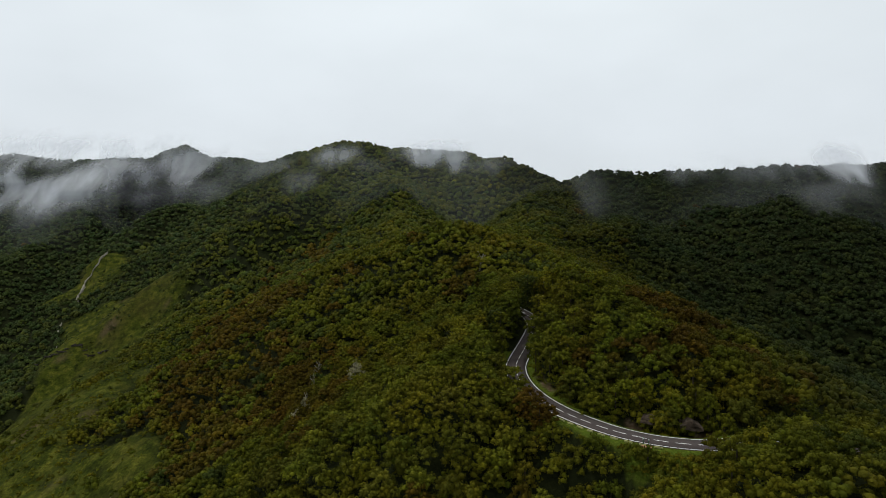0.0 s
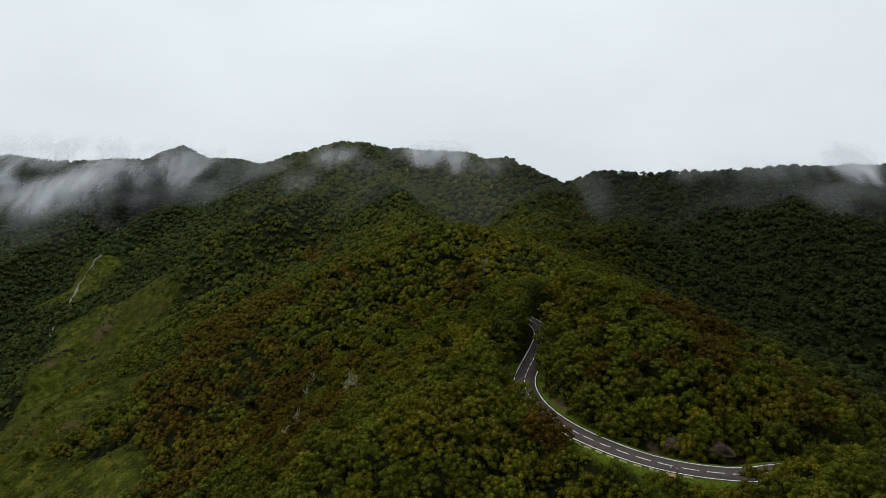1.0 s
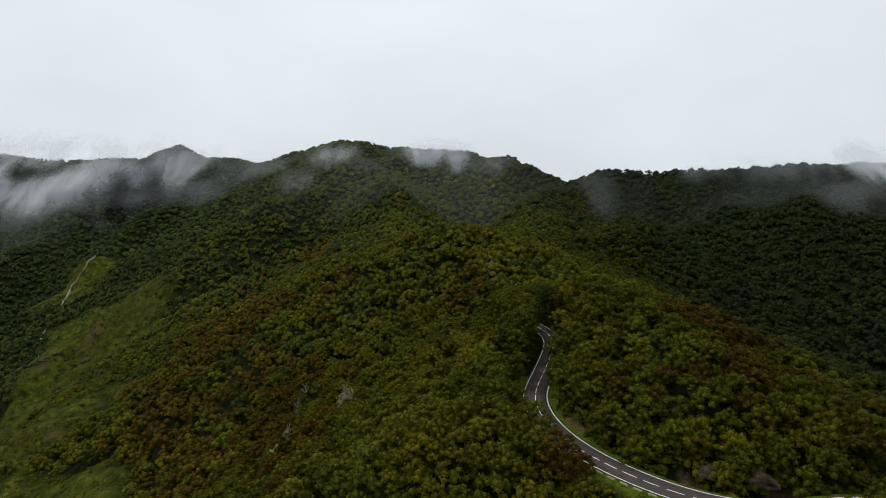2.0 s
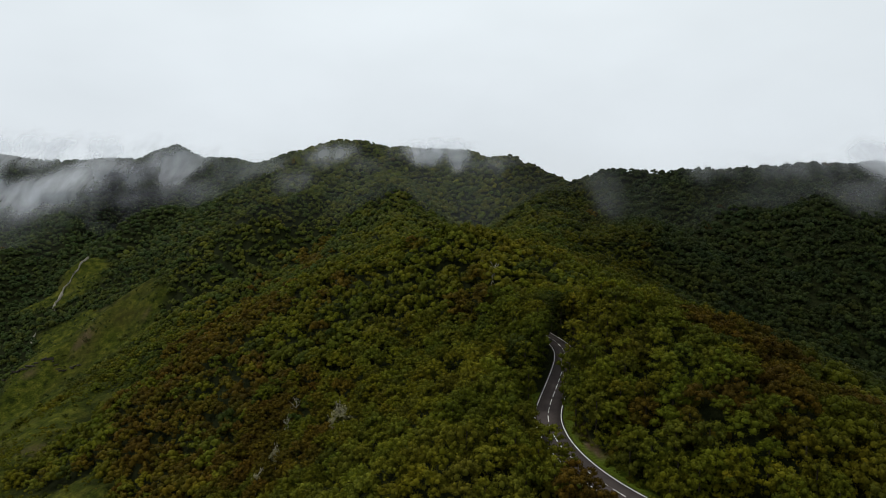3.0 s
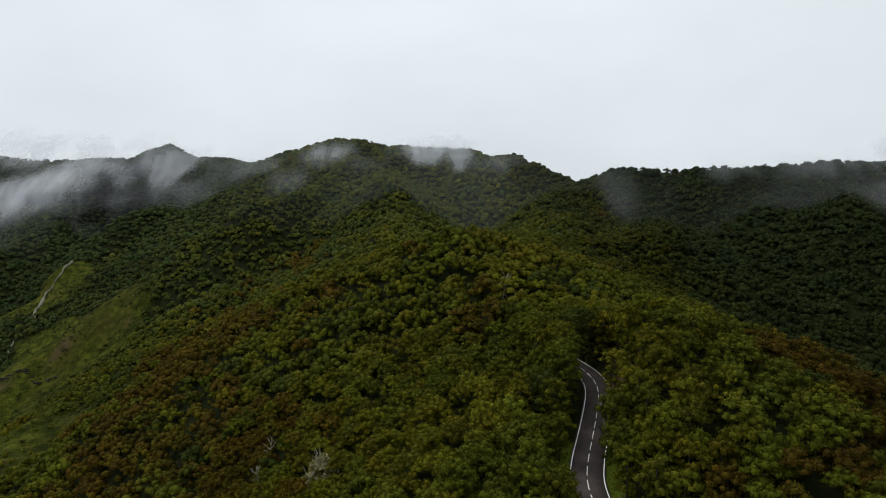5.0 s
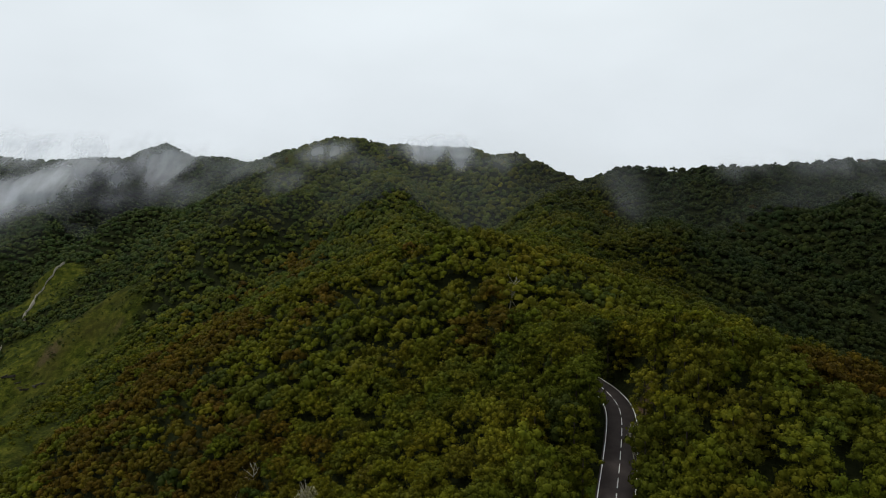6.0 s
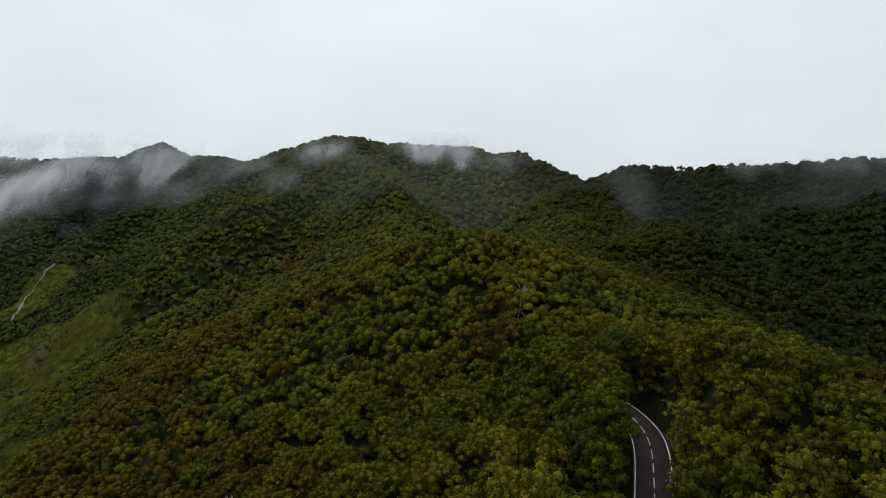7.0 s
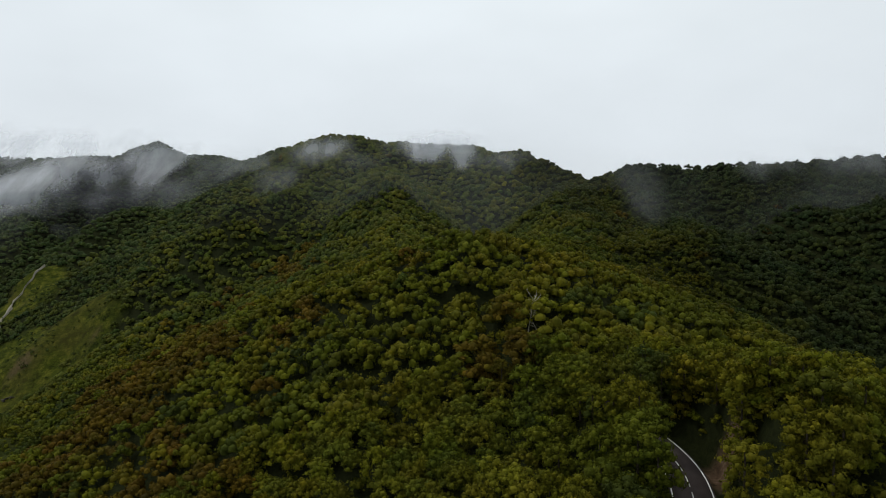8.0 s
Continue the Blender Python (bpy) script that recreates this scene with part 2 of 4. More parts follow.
# Centre line of the mountain road, climbing round the knoll.
ROAD = catmull([(128, 112, 3.0), (104, 119, 6.5), (84, 121, 10.6), (66, 117.6, 13.4), (54, 114.2, 14), (47.5, 115, 14), (41.5, 117.5, 14), (36, 121.8, 14),
                (30.8, 128, 14.1), (26.6, 135, 14.2), (23.3, 142.5, 14.5), (20.9, 150, 15.3), (20.1, 157, 16), (20.5, 163.5, 16.7), (22.2, 170, 17.5),
                (25.2, 178.6, 18.7), (28.3, 187.8, 19.9), (30.6, 195.5, 21), (31.6, 202, 21.8), (31.2, 209, 22.4), (29.4, 216, 23), (26, 225, 24), (23, 236, 25.5), (22, 250, 28)], 0.8)
WIDE = 3.05


def road_near(X, Y):
    """Distance to the road's centre line, its height there, and the side (plus: on its left going up)."""
    shape = X.shape
    P = np.stack([X.ravel(), Y.ravel()], 1)
    d, z, side = np.full(len(P), 1e6), np.zeros(len(P)), np.zeros(len(P))
    pick = np.where((P[:, 0] > -30) & (P[:, 0] < 150) & (P[:, 1] > 90) & (P[:, 1] < 275))[0]
    along = np.gradient(ROAD[:, :2], axis=0)
    for part_of in np.array_split(pick, max(1, len(pick) // 20000)):
        off = P[part_of][:, None, :] - ROAD[None, :, :2]
        q = np.sqrt((off ** 2).sum(2))
        k = q.argmin(1)
        r = np.arange(len(k))
        d[part_of], z[part_of] = q[r, k], ROAD[k, 2]
        side[part_of] = along[k, 0] * off[r, k, 1] - along[k, 1] * off[r, k, 0]
    return d.reshape(shape), z.reshape(shape), side.reshape(shape)


TURF_EDGE = [(150, -96), (200, -97), (228, -108), (250, -140), (274, -162), (327, -171), (353, -168), (403, -178), (450, -182), (480, -200), (560, -235), (600, -330)]


def turf(X, Y):
    """1 on the open grassy slopes, 0 under the trees."""
    edge = np.interp(Y, [a for a, b in TURF_EDGE], [b for a, b in TURF_EDGE])
    open_slope = np.clip((edge + wave(X, Y, 34.0, 8) * 18 - X) / 22, 0, 1) * (Y < 600) * (Y > 60)
    foot = np.interp(Y, [380, 437, 524, 577, 600], [-345, -322, -350, -378, -390])
    open_slope = open_slope * np.clip((X - foot - wave(X, Y, 20.0, 9) * 5) / 6, 0, 1)
    near_b = line_distance(X, Y, RIDGES["spur_b"][0])
    open_slope = open_slope * np.where(Y > 400, np.clip((95 - near_b) / 15, 0, 1), 1)
    on_c = np.clip((np.clip(8 + (750 - Y) * 0.2, 6, 28) + wave(X, Y, 26.0, 4) * 14 - line_distance(X - 12, Y + 6, RIDGES["spur_c"][0][3:6])) / 10, 0, 1)
    return np.maximum(open_slope, on_c * (Y < 702))


def ground_height(X, Y):
    top = canopy(X, Y)
    tall = 7.0 - 3.4 * np.clip((Y - 260) / 300, 0, 1) - 1.2 * np.clip((Y - 540) / 60, 0, 1)
    g = top - tall + (tall - 0.5) * turf(X, Y)
    g = g + turf(X, Y) * (wave(X, Y, 13.0, 61, 2) * 0.9 + wave(X, Y, 5.0, 63, 1) * 0.4)
    d, z, side = road_near(X, Y)
    reach = np.where(side < 0, 9.0, np.where((Y < 141) & (X < 48), 15.0, 7.5))
    t = np.clip((d - 4.2) / (reach - 4.2), 0, 1)
    t = t * t * (3 - 2 * t)
    return np.where(d < 40, (z - 0.06 - 0.15 * np.clip(d - WIDE, 0, 1.2)) * (1 - t) + g * t, g)


def mesh_from(name, verts, faces_flat, sizes, materials, smooth=False, slot=None):
    """A mesh from arrays: places, corner indices one after another, and the corners of each face."""
    me = bpy.data.meshes.new(name)
    me.vertices.add(len(verts))
    me.vertices.foreach_set("co", np.ascontiguousarray(verts, np.float32).ravel())
    me.loops.add(len(faces_flat))
    me.loops.foreach_set("vertex_index", np.ascontiguousarray(faces_flat, np.int32))
    me.polygons.add(len(sizes))
    me.polygons.foreach_set("loop_start", np.r_[0, np.cumsum(sizes)[:-1]].astype(np.int32))
    me.polygons.foreach_set("loop_total", np.asarray(sizes, np.int32))
    for m in materials:
        me.materials.append(m)
    if slot is not None:
        me.polygons.foreach_set("material_index", np.asarray(slot, np.int32))
    if smooth:
        me.polygons.foreach_set("use_smooth", np.ones(len(sizes), bool))
    me.update(calc_edges=True)
    return me


def grid_mesh(name, X, Y, Z, materials, keep=None, smooth=True):
    ny, nx = X.shape
    idx = np.arange(nx * ny).reshape(ny, nx)
    f = np.stack([idx[:-1, :-1], idx[:-1, 1:], idx[1:, 1:], idx[1:, :-1]], -1).reshape(-1, 4)
    if keep is not None:
        f = f[keep.ravel()]
    v = np.stack([X, Y, Z], -1).reshape(-1, 3)
    return mesh_from(name, v, f.ravel(), np.full(len(f), 4), materials, smooth)


def steps(*spans):
    out = []
    for a, b, s in spans:
        out.append(np.linspace(a, b, max(1, int(round((b - a) / s))), endpoint=False))
    return np.concatenate(out + [[spans[-1][1]]])


gx = steps((-2600, -1000, 100), (-1000, -450, 10), (-450, -340, 5), (-340, -110, 3.6), (-110, 4, 4), (4, 76, 1.1), (76, 140, 2.5), (140, 600, 8), (600, 2600, 100))
gy = steps((-1400, 40, 80), (40, 108, 4), (108, 236, 1.1), (236, 330, 3), (330, 800, 6), (800, 1200, 10), (1200, 3600, 120))
GX, GY = np.meshgrid(gx, gy)
GZ = ground_height(GX, GY)
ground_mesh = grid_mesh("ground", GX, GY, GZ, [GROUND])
rd, rz, rs = road_near(GX, GY)
verge = np.clip((6.3 + 2.2 * (GX > 36) * (GY < 132) + wave(GX, GY, 5.0, 13) * 1.2 - rd) / 0.8, 0, 1) * np.clip((rd - 2.5) / 0.8, 0, 1)
strip = np.clip((rd - 4.6) / 0.7, 0, 1) * np.clip((6.9 - rd) / 0.8, 0, 1) * (rs < 0) * np.clip((GY - 146) / 2, 0, 1) * np.clip((161 - GY) / 3, 0, 1)
cut = np.clip((rd - 6.0) / 1.0, 0, 1) * (rd < 11) * (rs < 0) * (GX > 41) * (GX < 62)
bare = strip + 0.7 * cut + np.clip((4 - np.hypot(GX - 36.6, GY - 199)) / 2, 0, 1) + np.clip(wave(GX, GY, 26.0, 11) - 0.8 + 0.7 * np.clip((245 - GY) / 20, 0, 1), 0, 0.4) * 1.5 * turf(GX, GY)
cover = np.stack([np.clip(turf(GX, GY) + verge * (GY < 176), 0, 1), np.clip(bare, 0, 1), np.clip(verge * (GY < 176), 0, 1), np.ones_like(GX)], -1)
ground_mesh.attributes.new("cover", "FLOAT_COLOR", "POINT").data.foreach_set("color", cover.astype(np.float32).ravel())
ground = tagged(new("ground", ground_mesh), "steep hillside of leaf litter, grass and bare earth", "ground", kind="structure")


# ---- the road ----
def ribbon(name, line, left, right, top, bottom, mat, parent=None, caps=True):
    """A slab along a line, from left to right of it, top and bottom measured from the line's height."""
    line = np.asarray(line)
    along = np.gradient(line[:, :2], axis=0)
    along /= np.linalg.norm(along, axis=1)[:, None]
    across = np.stack([-along[:, 1], along[:, 0], np.zeros(len(line))], 1)
    rows = [line + across * left + [0, 0, bottom], line + across * left + [0, 0, top], line + across * right + [0, 0, top], line + across * right + [0, 0, bottom]]
    v = np.stack(rows, 1).reshape(-1, 3)
    f = []
    for i in range(len(line) - 1):
        for a, b in ((0, 1), (1, 2), (2, 3)):
            f += [4 * i + b, 4 * i + a, 4 * i + 4 + a, 4 * i + 4 + b]
    e = 4 * (len(line) - 1)
    f += [0, 1, 2, 3, e + 3, e + 2, e + 1, e]
    ob = new(name, mesh_from(name, v, f, np.full(len(f) // 4, 4), [mat]))
    ob.parent = parent
    return ob


road = tagged(ribbon("road", ROAD, WIDE, -WIDE, 0.0, -0.4, ASPHALT), "dark asphalt mountain road winding uphill through forest", "road", kind="structure")
for off in (2.72, -2.72):
    ribbon("edge_line", ROAD, off + 0.09, off - 0.09, 0.006, -0.02, PAINT, road)
reached = np.r_[0, np.cumsum(np.linalg.norm(np.diff(ROAD[:, :2], axis=0), axis=1))]
at = 1.0
while at + 3 < reached[-1]:
    s = np.linspace(at, at + 2.9, 5)
    dash_line = np.stack([np.interp(s, reached, ROAD[:, k]) for k in range(3)], 1)
    ribbon("centre_dash", dash_line, 0.08, -0.08, 0.006, -0.02, PAINT, road)
    at += 4.2


# ---- trees ----
def ico(detail):
    """The upper part of a ball of small triangles."""
    bm = bmesh.new()
    bmesh.ops.create_icosphere(bm, subdivisions=detail, radius=1)
    bmesh.ops.delete(bm, geom=[v for v in bm.verts if v.co.z < -0.62], context="VERTS")
    bm.verts.index_update()
    v = np.array([p.co for p in bm.verts])
    f = np.array([[p.index for p in q.verts] for q in bm.faces])
    bm.free()
    return v, f


BALL_V, BALL_F = ico(1)


def crown_arrays(rng, lumps, leaves, radius, tall, leaf_size, lump_size, core=0.8, ruffle=0.5):
    """A crown round the origin, its top at height 0: billowing lumps of foliage, each clad in leaf sprays that lie along it."""
    V, F = [], []
    n = 0
    centres = []
    for i in range(lumps):
        a, r = i * 2.4 + rng.uniform(0, 0.8), radius * math.sqrt((i + 0.15) / lumps) * rng.uniform(0.8, 1.0)
        size = lump_size * rng.uniform(0.72, 1.28)
        drop = -tall * (1 - math.sqrt(max(0.0, 1 - (0.96 * r / radius) ** 2))) - size * 0.9 + rng.uniform(-0.2, 0.1) * tall
        centres.append((r * math.cos(a), r * math.sin(a), drop, size))
    for x, y, z, s in centres:
        v = BALL_V * (s * rng.uniform(core * 0.84, core * 1.1, (len(BALL_V), 1))) * [rng.uniform(0.9, 1.15), rng.uniform(0.9, 1.15), 0.95] + [x, y, z]
        V.append(v)
        F.append(BALL_F + n)
        n += len(v)
    C = np.array(centres)
    pick = rng.choice(lumps, leaves, p=C[:, 3] ** 2 / (C[:, 3] ** 2).sum())
    way = rng.normal(size=(leaves, 3))
    way[:, 2] = np.abs(way[:, 2]) - 0.45
    way /= np.linalg.norm(way, axis=1)[:, None]
    p = C[pick, :3] + way * C[pick, 3:4] * rng.uniform(0.82, 1.06, (leaves, 1)) * [1, 1, 0.95]
    face = way + rng.normal(size=(leaves, 3)) * ruffle
    face /= np.linalg.norm(face, axis=1)[:, None]
    t1 = np.cross(face, rng.normal(size=(leaves, 3)))
    t1 /= np.linalg.norm(t1, axis=1)[:, None] + 1e-9
    t2 = np.cross(face, t1)
    s = leaf_size * rng.uniform(0.55, 1.35, (leaves, 1))
    tri = np.stack([p - t1 * s * 0.55 - t2 * s * 0.4, p + t1 * s * 0.55 - t2 * s * 0.4, p + t2 * s * 0.62], 1)
    V.append(tri.reshape(-1, 3))
    F.append(np.arange(leaves * 3).reshape(-1, 3) + n)
    return np.concatenate(V), np.concatenate(F)


rng = np.random.default_rng(7)
NEAR = [crown_arrays(rng, 23, 680, 2.5, 4.0, 0.23, 0.6, 0.68, 0.8) for _ in range(8)]
LOWER = [crown_arrays(rng, 8, 200, 1.9, 3.4, 0.27, 0.68, 0.62, 0.8) for _ in range(4)]
BUSH = [crown_arrays(rng, 6, 170, 1.8, 3.0, 0.30, 0.85, 0.62, 0.85) for _ in range(4)]
MIDDLE = [crown_arrays(rng, 11, 150, 2.6, 4.0, 0.35, 0.85, 0.78, 0.7) for _ in range(10)]
THICKET = [crown_arrays(rng, 3, 60, 1.8, 2.6, 0.40, 1.0, 0.6, 0.9) for _ in range(6)]
FAR = [crown_arrays(rng, 6, 34, 3.0, 4.0, 0.62, 1.5, 0.86, 0.6) for _ in range(10)]
FARTHEST = [crown_arrays(rng, 3, 16, 2.7, 3.4, 0.85, 2.3, 0.92, 0.6) for _ in range(8)]
SMALL = [crown_arrays(rng, 1, 8, 0.8, 2.0, 0.8, 2.0, 0.8, 0.8) for _ in range(6)]

# valley is a darker species with distance haze and cloud shade put in
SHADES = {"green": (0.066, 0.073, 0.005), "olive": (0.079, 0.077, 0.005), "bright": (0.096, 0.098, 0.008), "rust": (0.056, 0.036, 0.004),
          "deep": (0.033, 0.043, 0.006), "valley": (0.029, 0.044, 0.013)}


def rusty(X, Y):
    """How much of the wood is browned heath."""
    band = np.exp(-((X + 84 + 0.3 * (Y - 230)) / 42) ** 2) * np.clip((Y - 150) / 40, 0, 1) * np.clip((430 - Y) / 100, 0, 1) * 0.66
    knoll = np.exp(-((X - 72) / 20) ** 2 - ((Y - 170) / 38) ** 2) * 0.85
    crest = np.exp(-((X - 8) / 22) ** 2 - ((Y - 235) / 26) ** 2) * 0.42
    low = np.exp(-((X + 5) / 60) ** 2 - ((Y - 125) / 34) ** 2) * 0.32
    spur = np.exp(-((X + 108) / 40) ** 2 - ((Y - 500) / 50) ** 2) * 0.6
    return np.clip((band + knoll + crest + low + spur + 0.12 + 0.28 * wave(X, Y, 22.0, 21) - 0.32) * 2.0, 0.015, 0.8)


def shades(X, Y, rng):
    """A leaf colour for each tree, by where it stands."""
    n = len(X)
    out = np.empty((n, 3))
    r, brown = np.clip(0.5 + 0.42 * wave(X, Y, 11.0, 35, 2) + rng.uniform(-0.28, 0.28, n), 0.03, 1), rusty(X, Y)
    # leaves tinted brighter on the spur and knoll crests, standing for light there
    lit_crest = 0.42 * np.exp(-((X + 10) / 20) ** 2 - ((Y - 160) / 55) ** 2) + 0.35 * np.exp(-((X - 42) / 14) ** 2 - ((Y - 180) / 24) ** 2)
    tint = np.clip(0.5 + lit_crest + 0.4 * wave(X, Y, 16.0, 33, 2) + rng.uniform(-0.25, 0.25, n), 0, 1)
    # far haze and cloud shade mixed into leaf colour, rightwards and with distance
    haze_tint = np.clip((X - 92 - 0.12 * (Y - 200)) / 45, 0, 1) * 0.85 + np.clip((Y - 330) / 400, 0, 0.5)
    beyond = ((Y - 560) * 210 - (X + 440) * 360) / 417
    haze_tint = haze_tint + np.clip(beyond / 25, 0, 1) * (Y > 420) + 0.3 * np.clip((-X - 190) / 120, 0, 1) * (Y > 420)
    haze_tint = np.clip(haze_tint, 0, 0.95)
    pick = rng.random(n)
    for i in range(n):
        if r[i] < brown[i] * (1 - 0.6 * haze_tint[i]):
            c = np.array(SHADES["rust"]) * (1 - 0.5 * pick[i]) + np.array(SHADES["olive"]) * 0.5 * pick[i]
        else:
            k, e = tint[i], min(1.0, max(0.0, haze_tint[i] * 1.1 + (pick[i] - 0.5) * 0.5))
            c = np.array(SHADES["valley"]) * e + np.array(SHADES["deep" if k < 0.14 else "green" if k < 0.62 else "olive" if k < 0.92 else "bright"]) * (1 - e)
        wide = 0.22 - 0.08 * min(1.0, max(0.0, (Y[i] - 240) / 260))
        out[i] = c * rng.uniform(1 - wide, 1 + wide * 1.25) * rng.uniform(0.95, 1.05, 3)
    # painted shade: heath and other leaves darken over the knoll's far side and beyond
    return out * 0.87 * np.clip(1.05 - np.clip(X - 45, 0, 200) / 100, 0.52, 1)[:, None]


def scatter(x0, x1, y0, y1, pitch, rng, jitter=0.42):
    ys = np.arange(y0, y1, pitch * 0.866)
    pts = []
    for j, y in enumerate(ys):
        xs = np.arange(x0, x1, pitch) + (pitch / 2 if j % 2 else 0)
        pts.append(np.stack([xs, np.full(len(xs), y)], 1))
    p = np.concatenate(pts)
    return p + rng.uniform(-jitter, jitter, p.shape) * pitch


def stand_room(P):
    """Which of the places have room for a tree: off the road and its verge, off the turf."""
    d, z, side = road_near(P[:, 0], P[:, 1])
    x, y = P[:, 0], P[:, 1]
    need = np.where(side > 0, np.where((y < 136) & (x < 47), 5.5, np.where(x > 47, np.where(x > 60, 3.2, 4.4), np.where(y < 157, 3.5, 4.3))), np.where(x > 58, np.where(x < 84, 6.6, 3.4), np.where(y < 150, np.where((x > 38) & (y < 130), 8.8, 5.6), np.where(y < 193, 3.3, np.where(y < 206, 5.5, 4.0)))))
    need = np.where(y > 213, np.where(y > 220, 1.2, 2.6), need)
    room = (d > need) & (turf(x, y) < np.maximum(0.05, 0.5 + 0.55 * wave(x, y, 12.0, 77, 3)))
    room &= ~(np.hypot(P[:, 0] - 31.5, P[:, 1] - 186) < 3.2)
    room &= ~(np.hypot(P[:, 0] - 36.6, P[:, 1] - 199) < 2.9)
    return room


def treetops(X, Y, low):
    """Where the treetops reach: the canopy, kept low on the open side of the road."""
    d, z, side = road_near(X, Y)
    least = np.where(side > 0, np.where((Y > 135) & (Y < 158), 6.5, np.where(Y > 158, 9.0, 4.8)), np.where((Y > 150) & (Y < 194), 8.5, np.where(Y > 206, 9.0, 5.5)))
    least = np.where(X > 60, 8.5, least)
    top = np.maximum(canopy(X, Y), low + np.where(d < 14, least, 4.6))
    below = (side > 0) & (Y < 136) & (X < 48) & (d < 16)
    return np.where(below, np.minimum(np.maximum(canopy(X, Y), low + 3.2), z + 0.3 * (d - 4.6)), top)


def trunk_arrays(height):
    a = np.arange(5) * 2 * math.pi / 5
    low, high = np.stack([0.16 * np.cos(a), 0.16 * np.sin(a), 0 * a], 1), np.stack([0.08 * np.cos(a), 0.08 * np.sin(a), 0 * a + 1], 1)
    v = np.concatenate([low, high])
    f = np.array([[i, (i + 1) % 5, 5 + (i + 1) % 5, 5 + i] for i in range(5)])
    return v * [1, 1, height], f


def wood(name, P, kinds, rng, label, grow=(0.8, 1.25), tops=None, squash=(0.85, 1.2)):
    """A stretch of forest as one mesh: a crown of leaves at each place, its colour on its leaves."""
    X, Y = P[:, 0], P[:, 1]
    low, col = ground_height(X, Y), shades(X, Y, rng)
    top = treetops(X, Y, low) if tops is None else tops
    V, F, C, n = [], [], [], 0
    k = rng.integers(0, len(kinds), len(P))
    turn, size, tall = rng.uniform(0, 2 * math.pi, len(P)), rng.uniform(*grow, len(P)), rng.uniform(*squash, len(P))
    lift = rng.uniform(-1.4, 1.2, len(P)) if tops is None else np.zeros(len(P))
    for q, (v, f) in enumerate(kinds):
        sel = np.where(k == q)[0]
        c, s = np.cos(turn[sel])[:, None], np.sin(turn[sel])[:, None]
        g = size[sel][:, None]
        x, y, z = v[None, :, 0] * g, v[None, :, 1] * g, v[None, :, 2] * g * tall[sel][:, None]
        W = np.stack([x * c - y * s + X[sel][:, None], x * s + y * c + Y[sel][:, None], z + (top + lift)[sel][:, None]], -1)
        V.append(W.reshape(-1, 3))
        F.append((f[None] + (np.arange(len(sel)) * len(v))[:, None, None] + n).reshape(-1, 3))
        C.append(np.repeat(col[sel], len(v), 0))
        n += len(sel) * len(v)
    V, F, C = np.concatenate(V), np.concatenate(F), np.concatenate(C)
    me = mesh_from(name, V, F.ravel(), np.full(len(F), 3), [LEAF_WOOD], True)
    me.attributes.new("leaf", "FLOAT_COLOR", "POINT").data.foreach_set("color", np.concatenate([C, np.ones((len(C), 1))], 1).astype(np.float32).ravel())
    ob = new(name, me)
    return tagged(ob, label, "forest", kind="stuff")


rng = np.random.default_rng(11)
near_places = scatter(-62, 82, 84, 236, 5.0, rng)
near_places = near_places[stand_room(near_places) & (np.abs(near_places[:, 0]) < 0.8 * near_places[:, 1] + 6)]
to_road = road_near(near_places[:, 0], near_places[:, 1])[0]
rank = np.argsort(to_road + np.where(near_places[:, 0] > 60, 40, 0))
single = np.zeros(len(near_places), bool)
single[rank[:230]] = True

CROWN_MESHES = [mesh_from("crown", v, f.ravel(), np.full(len(f), 3), [LEAF_TREE], True) for v, f in NEAR]
LOWER_MESHES = [mesh_from("crown", v, f.ravel(), np.full(len(f), 3), [LEAF_TREE], True) for v, f in LOWER]
tv, tf = trunk_arrays(1.0)
TRUNK_MESH = mesh_from("trunk", tv * [1.3, 1.3, 1], tf.ravel(), np.full(5, 4), [BARK])
SP = near_places[single]
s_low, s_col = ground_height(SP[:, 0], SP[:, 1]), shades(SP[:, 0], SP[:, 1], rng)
s_top = treetops(SP[:, 0], SP[:, 1], s_low)
for i, (x, y) in enumerate(SP):
    tree = new("tree")
    tree.location = (x, y, s_low[i])
    h = max(2.2, s_top[i] - s_low[i] + rng.uniform(-0.7, 0.7))
    g = rng.uniform(0.95, 1.5)
    crown = new("crown", CROWN_MESHES[int(rng.integers(0, len(CROWN_MESHES)))])
    crown.parent, crown.location, crown.rotation_euler, crown.scale = tree, (0, 0, h), (0, 0, rng.uniform(0, 6.28)), (g, g, g * rng.uniform(0.9, 1.25))
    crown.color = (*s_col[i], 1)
    trunk = new("trunk", TRUNK_MESH)
    trunk.parent, trunk.scale, trunk.location = tree, (1, 1, h - 1.0), (0, 0, -0.2)
    for drop in np.arange(2.8, h - 1.6, 2.3):
        low_crown = new("crown", LOWER_MESHES[int(rng.integers(0, len(LOWER_MESHES)))])
        low_crown.parent, low_crown.location, low_crown.rotation_euler, low_crown.scale = tree, (rng.uniform(-0.6, 0.6), rng.uniform(-0.6, 0.6), h - drop), (0, 0, rng.uniform(0, 6.28)), (g * 0.95, g * 0.95, g)
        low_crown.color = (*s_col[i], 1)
    brown = s_col[i][0] > 1.25 * s_col[i][1]
    tagged(tree, "rust-brown heath tree on a wooded slope by the road" if brown else "olive-green laurel tree on a wooded slope by the road", "tree", "forest trees by the road")

